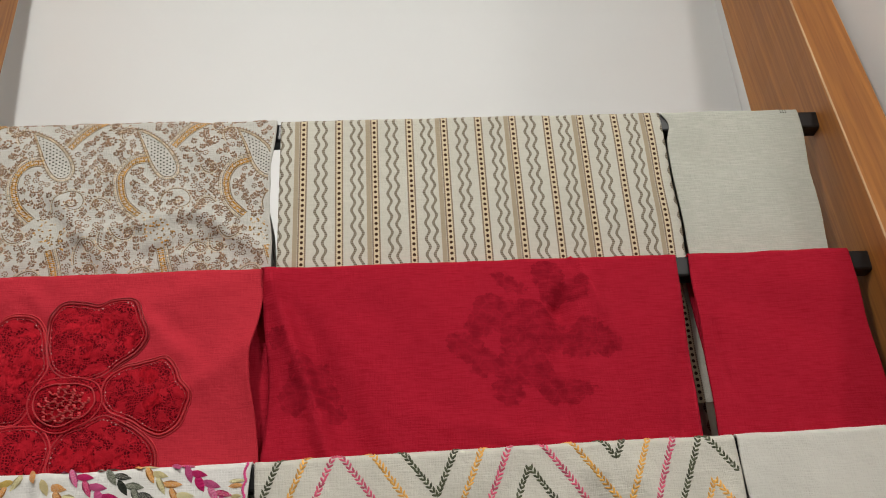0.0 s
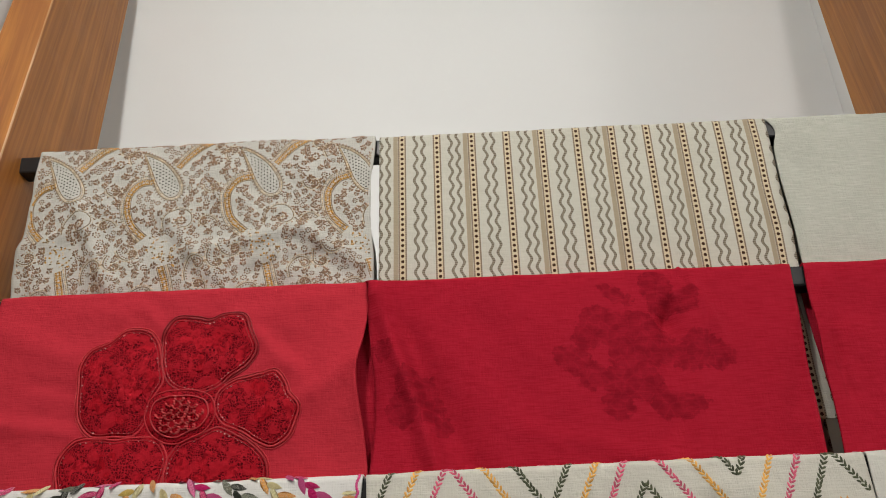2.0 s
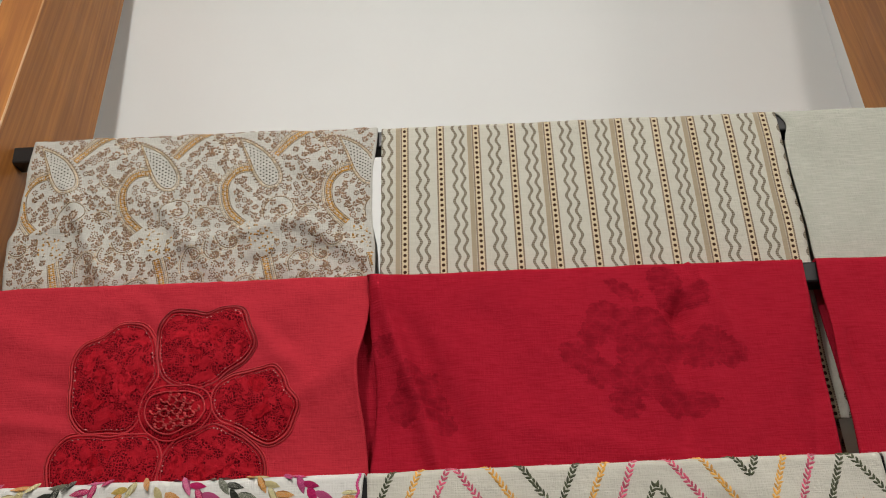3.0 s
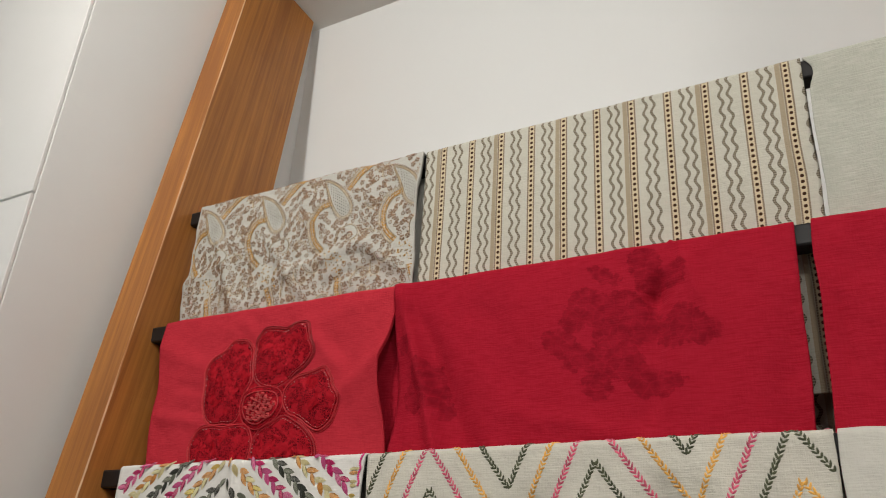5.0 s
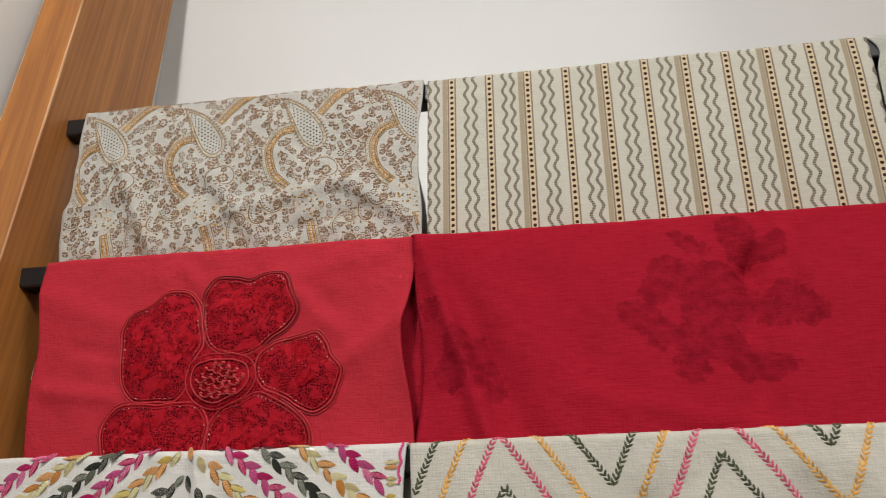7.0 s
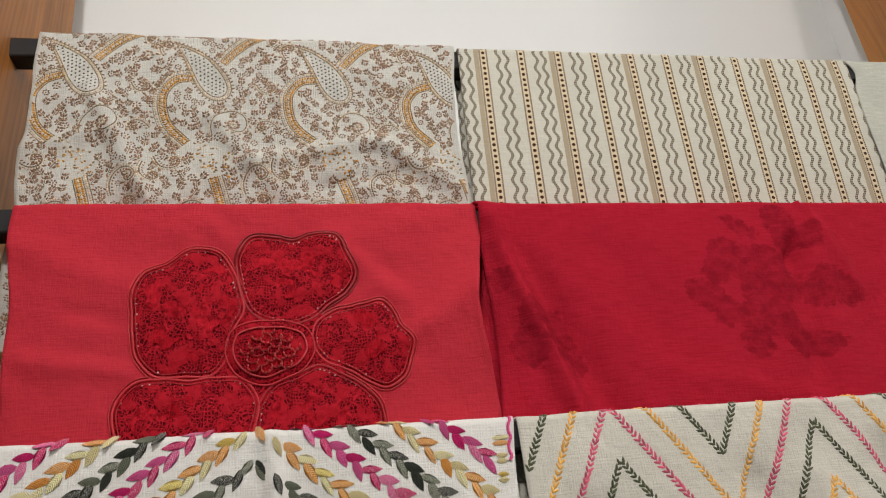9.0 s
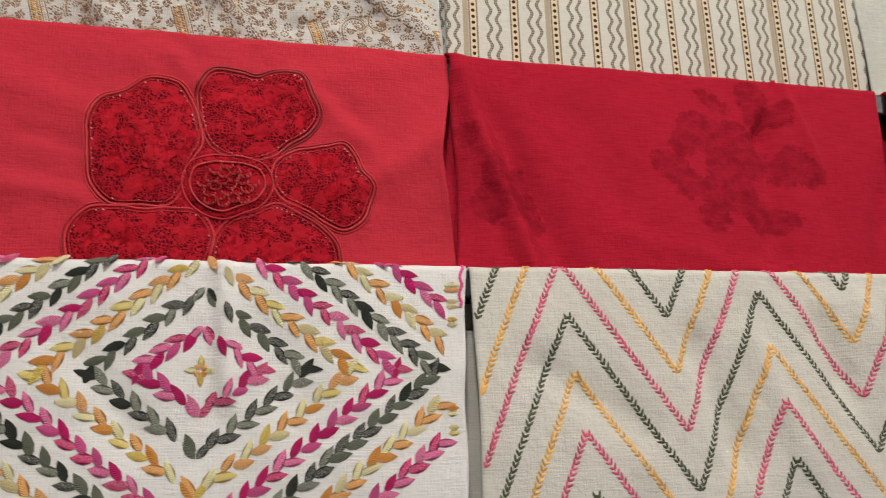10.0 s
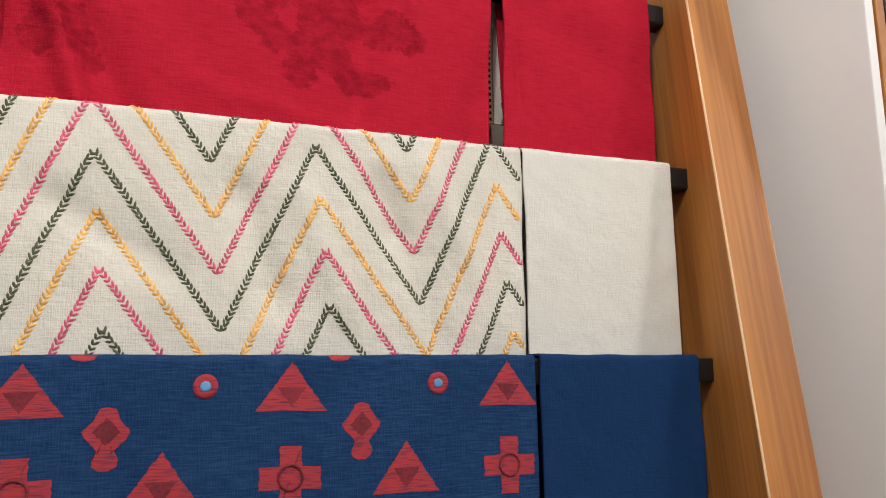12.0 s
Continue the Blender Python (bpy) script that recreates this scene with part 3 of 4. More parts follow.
def coral_rim(t, v):
    if v < 0:
        return 0.0, 0.0
    if t < 0.5:
        return 0.09 * max(0.0, v - 0.02), 0.0
    return 0.003 * v / 0.2 - 0.012 * hump(v, 0.135, 0.055), -0.018 * hump(v, 0.135, 0.060)


def coral_creases(u, v):
    e = -0.006 * hump(u, -0.36, 0.13) * hump(v, 0.16, 0.09) + ridge(u, v, (-0.58, 0.17), (-0.50, 0.18), 0.010, -0.005) + ridge(u, v, (-0.27, 0.07), (-0.23, 0.11), 0.010, -0.005)
    e += ridge(u, v, (-0.55, 0.12), (-0.51, 0.13), 0.008, 0.003) + ridge(u, v, (-0.42, 0.03), (-0.39, 0.06), 0.010, -0.004)
    e += ridge(u, v, (-0.23, 0.16), (-0.15, 0.11), 0.014, -0.005) + ridge(u, v, (-0.30, 0.05), (-0.20, 0.02), 0.016, -0.004) + ridge(u, v, (-0.53, 0.08), (-0.60, 0.05), 0.016, -0.004)
    e += ridge(u, v, (-0.43, 0.085), (-0.36, 0.05), 0.012, 0.004)
    e += 0.0050 * hump(math.hypot(u + 0.361, v - 0.168), 0.135, 0.045) * noise.noise(Vector((u * 26, v * 26, 4.4)))
    return e + 0.0035 * noise.noise(Vector((u * 15, v * 12, 4.0))) + 0.001 * noise.noise(Vector((u * 40, v * 34, 4.0)))


def crim_rim(t, v):
    if v < 0:
        return (-0.004, 0.0) if t < 0.5 else (-0.008, 0.0)
    return (0.009 * hump(v, 0.17, 0.075), 0.014 * hump(v, 0.16, 0.080)) if t < 0.5 else (-0.006 * v / 0.2, 0.0)


def crim_creases(u, v):
    e = ridge(u, v, (-0.125, 0.02), (-0.050, 0.25), 0.0125, -0.014) + ridge(u, v, (-0.095, 0.07), (0.00, 0.26), 0.020, 0.010)
    e += ridge(u, v, (0.264, -0.004), (0.300, 0.10), 0.0085, -0.006) + ridge(u, v, (0.258, 0.002), (0.236, 0.070), 0.010, 0.012)
    e += ridge(u, v, (0.2605, -0.004), (0.2550, 0.026), 0.0035, -0.013)
    e += ridge(u, v, (0.242, 0.03), (0.228, 0.20), 0.014, 0.008) + ridge(u, v, (0.275, 0.06), (0.265, 0.20), 0.018, -0.003)
    e += ridge(u, v, (0.00, 0.04), (0.05, 0.14), 0.030, 0.006) + ridge(u, v, (0.385, 0.15), (0.375, 0.23), 0.020, 0.008)
    e += ridge(u, v, (0.06, 0.20), (0.20, 0.235), 0.012, -0.003)
    return e + 0.003 * noise.noise(Vector((u * 13, v * 9, 5.0))) + 0.0008 * noise.noise(Vector((u * 36, v * 22, 5.5)))


def red_rim(t, v):
    w, v = abs(v), max(v, 0.0)
    return (-0.005 * v / 0.2 + (0.0 if v else 0.012 * w / 0.2), 0.0) if t < 0.5 else (0.0, 0.0)


def red_creases(u, v):
    e = ridge(u, v, (0.50, 0.06), (0.56, 0.11), 0.030, 0.006) + ridge(u, v, (0.434, 0.10), (0.438, 0.17), 0.005, 0.004) + ridge(u, v, (0.53, 0.04), (0.60, 0.05), 0.02, -0.003)
    return e + 0.003 * noise.noise(Vector((u * 14, v * 11, 6.0)))


def leaf_creases(u, v):
    e = ridge(u, v, (-0.357, -0.005), (-0.350, 0.11), 0.009, -0.008) + ridge(u, v, (-0.33, 0.02), (-0.30, 0.11), 0.02, 0.005) + ridge(u, v, (-0.46, 0.10), (-0.43, 0.14), 0.018, 0.005)
    return e + 0.003 * noise.noise(Vector((u * 13, v * 12, 8.0))) + 0.001 * noise.noise(Vector((u * 34, v * 32, 8.4)))


def leaf_rim(t, v):
    return (-0.0040 * min(max(v, 0.0), 0.12) / 0.1, 0.0) if t > 0.5 else (0.0, 0.0)


def chev_rim(t, v):
    return (0.0045 * min(max(v, 0.0), 0.12) / 0.1, 0.0) if t < 0.5 else (0.0, 0.0)


def chev_creases(u, v):
    e = ridge(u, v, (0.105, 0.09), (0.130, 0.17), 0.018, 0.010) + ridge(u, v, (0.235, 0.03), (0.262, 0.10), 0.018, 0.010)
    e += ridge(u, v, (0.300, 0.05), (0.335, 0.12), 0.018, -0.007) + ridge(u, v, (-0.06, 0.10), (0.02, 0.15), 0.018, 0.006)
    e += ridge(u, v, (0.16, 0.08), (0.20, 0.18), 0.016, -0.006) + ridge(u, v, (0.26, 0.12), (0.30, 0.20), 0.018, 0.006)
    return e + 0.0025 * noise.noise(Vector((u * 14, v * 12, 9.0)))


c_pais = Cloth(-0.633, -0.133, ROW_A, 0.395, 0.445, 1, 0.003, 0.003, pais_creases, pais_rim, sag=0.0035)
c_strp = Cloth(-0.129, 0.432, ROW_A, 0.44, 0.52, 2, 0.0025, 0.0012)
c_sage = Cloth(0.437, 0.645, ROW_A, 0.42, 0.40, 3, 0.0035, 0.0015, None, sage_rim)
c_coral = Cloth(-0.617, -0.139, ROW_B, 0.54, 0.36, 4, 0.0015, 0.0015, coral_creases, coral_rim)
c_crim = Cloth(-0.137, 0.400, ROW_B, 0.54, 0.34, 5, 0.002, 0.0008, crim_creases, crim_rim)
c_redp = Cloth(0.418, 0.636, ROW_B, 0.40, 0.34, 6, 0.0018, 0.0015, red_creases, red_rim)
c_leaf = Cloth(-0.600, -0.1345, ROW_C, 0.42, 0.30, 7, 0.002, 0.0015, leaf_creases, leaf_rim)
c_chev = Cloth(-0.1310, 0.411, ROW_C, 0.42, 0.30, 8, 0.002, 0.001, chev_creases, chev_rim)
c_crem = Cloth(0.415, 0.623, ROW_C, 0.42, 0.30, 9, 0.0025, 0.001)
c_navy = Cloth(-0.160, 0.402, ROW_D, 0.42, 0.30, 10, 0.0022, 0.001)
c_navp = Cloth(0.409, 0.617, ROW_D, 0.42, 0.30, 11, 0.002, 0.001)

paisley_cloth = hang("paisley_fabric", c_pais, ECRU, "ecru fabric with gold and mauve paisley embroidery", group=SETS, nu=120, step=0.005)
striped_cloth = hang("striped_fabric", c_strp, STRIPED, "beige fabric printed with wavy lines and dotted stripes", group=SETS, nu=120, step=0.005)
sage_cloth = hang("plain_sage_fabric", c_sage, SAGE, "plain pale sage slub fabric folded over a bar", group=SETS, nu=120, step=0.005)
coral_cloth = hang("appliqued_red_fabric", c_coral, CORAL, "coral red fabric with a lace flower applique", group=SETS, nu=120, step=0.005)
crimson_cloth = hang("jacquard_red_fabric", c_crim, DAMASK, "crimson slub fabric with tonal woven flowers", group=SETS, nu=120, step=0.005)
red_cloth = hang("plain_red_fabric", c_redp, CRIMSON, "plain crimson slub fabric folded over a bar", group=SETS, nu=120, step=0.005)
leaf_cloth = hang("leaf_embroidered_fabric", c_leaf, OFFWHITE, "off-white fabric with embroidered leaf diamonds", group=SETS, nu=120, step=0.005)
chevron_cloth = hang("chevron_fabric", c_chev, CREAM, "cream fabric with stitched green, orange and pink zigzags", group=SETS, nu=120, step=0.005)
cream_cloth = hang("plain_cream_fabric", c_crem, CREAM_PLAIN, "plain cream slub fabric folded over a bar", group=SETS, nu=120, step=0.005)
navy_cloth = hang("navy_motif_fabric", c_navy, NAVY, "navy slub fabric with woven red motifs", group=SETS, nu=120, step=0.005)
navy_plain_cloth = hang("plain_navy_fabric", c_navp, NAVY_PLAIN, "plain navy fabric folded over a bar", group=SETS, nu=120, step=0.005)


# the inner fold of the crimson length, tucked behind the coral one
tuck = Cloth(-0.178, -0.105, (ROW_B[0] + 0.018, ROW_B[1] - 0.014, ROW_B[2] - 0.014), 0.52, 0.02, 12, 0.002, 0.001, thick=0.004)
put("tucked_fold", tuck.mesh("tucked_fold", CRIMSON, 16, 0.01), crimson_cloth)


# ---- embroidery ----
class Stitches:
    """Many small stitches of one thread, joined into one mesh."""

    def __init__(self, cloth):
        self.cloth, self.verts, self.faces = cloth, [], []

    def stitch(self, u, v, angle, length, width, rise=0.0008, round_end=False):
        """A plump stitch that points along angle (0: across, 90: up) with its middle at (u, v)."""
        p, eu, ev, n = self.cloth.frame_at(u, v)
        c, s = math.cos(angle), math.sin(angle)
        along, side = eu * c - ev * s, eu * s + ev * c
        base = len(self.verts)
        shape = ((-0.5, 0), (-0.2, 0.42), (0.2, 0.42), (0.5, 0), (0.2, -0.42), (-0.2, -0.42))
        for a, b in shape:
            self.verts.append(p + along * (a * length) + side * (b * width) + n * 0.0002)
        self.verts.append(p + n * rise + along * (-0.12 * length))
        self.verts.append(p + n * rise + along * (0.12 * length))
        k = base
        for q in ((0, 1, 6), (1, 2, 7, 6), (2, 3, 7), (3, 4, 7), (4, 5, 6, 7), (5, 0, 6)):
            self.faces.append(tuple(k + i for i in q))

    def done(self, name, mat, parent, label=""):
        if self.verts:
            return put(name, mesh_of(name, self.verts, [f[::-1] for f in self.faces], mat, True), parent, label, "stuff")


def depth(cloth, u, z):
    """How far down the cloth a height lies."""
    return row_top(cloth.row, u) - z


def smooth_loop(points, n):
    """A closed curve through the points, n steps between each two."""
    out, m = [], len(points)
    for i in range(m):
        a, b, c, d = (Vector(points[(i + k) % m]) for k in (-1, 0, 1, 2))
        for j in range(n):
            t = j / n
            out.append(0.5 * ((2 * b) + (c - a) * t + (2 * a - 5 * b + 4 * c - d) * t * t + (3 * b - a - 3 * c + d) * t ** 3))
    return out


def lobed(centre, radii, turn=0.0, n=5, squash=1.0):
    """A closed outline round a centre from radii at even angles."""
    m = len(radii)
    return smooth_loop([(centre[0] + r * math.cos(turn + 2 * math.pi * i / m), centre[1] + squash * r * math.sin(turn + 2 * math.pi * i / m)) for i, r in enumerate(radii)], n)


def patch_mesh(cloth, name, outline, centre, mat, off=0.0006, rings=7, puff=0.0, edge_drop=True):
    """A flat piece laid on a cloth: rings from its middle out to the outline (u, z), the rim sewn down."""
    verts, uvs, faces = [], [], []
    n = len(outline)

    def add(u, z, o):
        v = depth(cloth, u, z)
        verts.append(cloth.on(u, v, o))
        uvs.append((u, z))

    add(centre[0], centre[1], off + puff)
    for k in range(1, rings + 1):
        f = k / rings
        for q in outline:
            u, z = centre[0] + (q[0] - centre[0]) * f, centre[1] + (q[1] - centre[1]) * f
            wob = puff * (1 - f * f) * (0.7 + 0.8 * noise.noise(Vector((u * 60, z * 60, 2.0))))
            add(u, z, off + wob)
    if edge_drop:
        for q in outline:
            add(q[0], q[1], 0.0)
    for i in range(n):
        faces.append((0, 1 + i, 1 + (i + 1) % n))
    for k in range(rings - 1 + (1 if edge_drop else 0)):
        for i in range(n):
            a, b = 1 + k * n + i, 1 + k * n + (i + 1) % n
            faces.append((a, a + n, b + n, b))
    return mesh_of(name, verts, faces, mat, True, uvs)


def cord_mesh(cloth, name, line, radius, mat, closed=True, off=0.0006):
    """A cord sewn along a line of (u, z)."""
    verts, faces = [], []
    n = len(line)
    for i, q in enumerate(line):
        p, eu, ev, nn = cloth.frame_at(q[0], depth(cloth, q[0], q[1]))
        a, b = line[(i - 1) % n if closed else max(i - 1, 0)], line[(i + 1) % n if closed else min(i + 1, n - 1)]
        d = Vector((b[0] - a[0], b[1] - a[1])).normalized()
        side = eu * -d[1] - ev * d[0]
        r = radius * (0.75 + 0.5 * (i % 2))
        for k in range(6):
            t = math.pi * k / 3
            verts.append(p + nn * (off + r * math.sin(t)) + side * (r * math.cos(t)))
    for i in range(n if closed else n - 1):
        j = (i + 1) % n
        for k in range(6):
            m = (k + 1) % 6
            faces.append((i * 6 + k, i * 6 + m, j * 6 + m, j * 6 + k))
    return mesh_of(name, verts, faces, mat, True)


def offset_loop(loop, d):
    n = len(loop)
    out = []
    for i in range(n):
        t = (loop[(i + 1) % n] - loop[i - 1]).normalized()
        out.append(loop[i] + Vector((t[1], -t[0])) * d)
    return out


def disc(st, u, z, r):
    st.stitch(u, depth(st.cloth, u, z), 0.0, r * 2, r * 2.2, 0.0036)


# -- the lace flower on the coral red cloth --
PETALS = (
    ((-0.441, 1.841), (0.054, 0.054, 0.061, 0.072, 0.069, 0.058, 0.062, 0.058, 0.052, 0.054, 0.063, 0.068, 0.064, 0.068, 0.059, 0.049)),
    ((-0.338, 1.880), (0.063, 0.059, 0.062, 0.050, 0.041, 0.048, 0.062, 0.061, 0.055, 0.055, 0.058, 0.056, 0.054, 0.051, 0.048, 0.056)),
    ((-0.267, 1.806), (0.048, 0.039, 0.042, 0.047, 0.041, 0.040, 0.046, 0.053, 0.052, 0.045, 0.036, 0.034, 0.040, 0.051, 0.052, 0.048)),
    ((-0.436, 1.722), (0.060, 0.070, 0.070, 0.057, 0.050, 0.057, 0.071, 0.072, 0.063, 0.058, 0.062, 0.062, 0.065, 0.067, 0.062, 0.059)),
    ((-0.313, 1.720), (0.061, 0.062, 0.058, 0.057, 0.063, 0.058, 0.063, 0.063, 0.059, 0.056, 0.057, 0.058, 0.063, 0.064, 0.058, 0.059)),
)
sequins = Stitches(c_coral)
web = lobed((-0.361, 1.797), (0.070, 0.064, 0.062, 0.066, 0.066, 0.064, 0.076, 0.086, 0.092, 0.086), 0.0, 5)
put("lace_ground", patch_mesh(c_coral, "lace_ground", web, (-0.361, 1.797), LACE, 0.0018, 14), coral_cloth, "dark red lace net between the petals")
for centre, radii in PETALS:
    loop, line = lobed(centre, radii, n=7), lobed(centre, radii, n=20)
    petal = put("petal", patch_mesh(c_coral, "petal", loop, centre, LACE, 0.0010, 9, 0.0065), coral_cloth, "dark red lace petal")
    put("cord", cord_mesh(c_coral, "cord", offset_loop(line, -0.0034), 0.0006, RED_CORD, off=0.0022), petal)
    put("cord", cord_mesh(c_coral, "cord", offset_loop(line, 0.0004), 0.0014, EDGE_CORD, off=0.0012), petal)
    put("cord", cord_mesh(c_coral, "cord", offset_loop(line, 0.0034), 0.0008, EDGE_CORD), petal)
    for i in range(11):
        a, r = i * 2.39996 + centre[0] * 50, 0.050 * math.sqrt((i + 0.3) / 11)
        size = random.uniform(0.012, 0.019)
        lobes = [size * (1.0 if k % 3 else 0.84) * random.uniform(0.85, 1.12) for k in range(15)]
        if min((q - Vector((centre[0] + r * math.cos(a), centre[1] + r * math.sin(a)))).length for q in loop) < size + 0.003:
            continue
        mid = (centre[0] + r * math.cos(a), centre[1] + r * math.sin(a))
        put("blossom", patch_mesh(c_coral, "blossom", lobed(mid, lobes, random.random(), 3), mid, BLOOM, 0.0024 + 0.0034 * (1 - r / 0.05), 5, 0.0006, False), petal)
    inner = offset_loop(lobed(centre, radii, n=4), -0.0042)
    for i, q in enumerate(inner):
        if q[1] > 1.715 and random.random() < 0.55:
            disc(sequins, q[0], q[1], random.choice((0.0007, 0.0008, 0.0009, 0.0016)))
sequins.done("sequins", SEQUIN, coral_cloth, "tiny pearly sequins round the petals")
BOSS = (-0.361, 1.799)
boss_loop = lobed(BOSS, (0.043, 0.042, 0.034, 0.030, 0.034, 0.042, 0.042, 0.039, 0.036, 0.034, 0.032, 0.038), 0.0, 15)
boss = put("flower_centre", patch_mesh(c_coral, "flower_centre", boss_loop, BOSS, LACE, 0.0024, 6, 0.002), coral_cloth, "corded dark red flower centre")
put("cord", cord_mesh(c_coral, "cord", boss_loop, 0.0010, RED_CORD, off=0.0026), boss)
put("cord", cord_mesh(c_coral, "cord", offset_loop(boss_loop, -0.0075), 0.0009, RED_LOOP, off=0.0044), boss)
knots = Stitches(c_coral)
for i in range(22):
    r, a = 0.025 * math.sqrt((i + 0.5) / 22), i * 2.39996
    u, z = BOSS[0] + r * math.cos(a), BOSS[1] + r * math.sin(a) * 0.86
    for k in range(5):
        t = math.pi * (k / 4) + 0.4 * math.sin(i * 1.7)
        w, y = u + 0.0052 * math.cos(t), z - 0.0040 * math.sin(t)
        knots.stitch(w, depth(c_coral, w, y), math.pi / 2 - t, 0.0056, 0.0030, 0.0095)
put("satin_loopwork", mesh_of("satin_loopwork", knots.verts, [f[::-1] for f in knots.faces], LOOPWORK), boss, "", "stuff")


# -- zigzags of leafy stitches on the cream cloth --
def zigzags():
    lean, fall = math.radians(7.4), math.radians(5.7)
    ax, ay = Vector((math.cos(lean), math.sin(lean))), Vector((math.sin(fall), -math.cos(fall)))
    start, pitch = Vector((-0.036, 1.670)), 0.0553
    turns = ((-0.208, 0.0), (-0.105, 0.182), (0.0, 0.0), (0.104, 0.180), (0.210, 0.0), (0.310, 0.175), (0.4135, -0.006), (0.510, 0.165))
    threads = [(T_OLIVE, "olive_stitches", Stitches(c_chev)), (T_AMBER, "amber_stitches", Stitches(c_chev)), (T_ROSE, "rose_stitches", Stitches(c_chev))]
    for k in range(-6, 6):
        st = threads[k % 3][2]
        for (xa, fa), (xb, fb) in zip(turns, turns[1:]):
            a, b = start + ax * xa + ay * (pitch * k + fa), start + ax * xb + ay * (pitch * k + fb)
            n = round((b - a).length / 0.0054)
            d = (b - a).normalized()
            up = d if d[1] > 0 else -d
            ang = math.atan2(up[1], up[0])
            for i in range(n):
                q = a + (b - a) * ((i + 0.5) / n)
                v = depth(c_chev, q[0], q[1])
                if not (-0.03 < v < 0.30 and c_chev.x0 + 0.003 < q[0] < c_chev.x1 - 0.003):
                    continue
                for s in (-1, 1):
                    t = ang + s * (0.55 + random.uniform(-0.32, 0.32))
                    o = Vector((-math.sin(ang), math.cos(ang))) * (s * 0.0016)
                    st.stitch(q[0] + o[0] + random.uniform(-3, 3) * 1e-4, v - o[1], t, 0.0082 * random.uniform(0.75, 1.2), 0.0029, 0.0014)
    for mat, name, st in threads:
        st.done(name, mat, chevron_cloth)


zigzags()


# -- leaf diamonds on the off-white cloth --
def leaf_mesh(name, mat):
    """One satin-stitched leaf, a metre long, its point to +x."""
    verts, faces = [(-0.5, 0, 0.0), (0.5, 0, 0.0), (-0.22, 0, 0.10), (0.12, 0, 0.12)], []
    up = [(-0.34, 0.17), (-0.08, 0.25), (0.2, 0.19), (0.4, 0.07)]
    for s in (1, -1):
        k = len(verts)
        verts += [(x, s * y, 0.02) for x, y in up]
        quads = [(0, 2, k), (k, 2, 3, k + 1), (k + 1, 3, k + 2), (k + 2, 3, k + 3), (k + 3, 3, 1)]
        faces += [q if s < 0 else q[::-1] for q in quads]
    return mesh_of(name, verts, faces, mat, True)


LEAVES = {key: leaf_mesh("leaf", mat) for key, mat in SATIN.items()}


def leaf(u, v, angle, length, width, key):
    p, eu, ev, n = c_leaf.frame_at(u, v)
    c, s = math.cos(angle), math.sin(angle)
    along = eu * c - ev * s
    side = n.cross(along)
    ob = new("leaf", LEAVES[key])
    m = Matrix((along * length, side * width * 2, n * 0.014)).transposed().to_4x4()
    m.translation = p + n * 0.0003
    ob.parent = leaf_cloth
    ob.matrix_parent_inverse = Matrix.Translation(-Vector(leaf_cloth.location))
    ob.matrix_basis = m


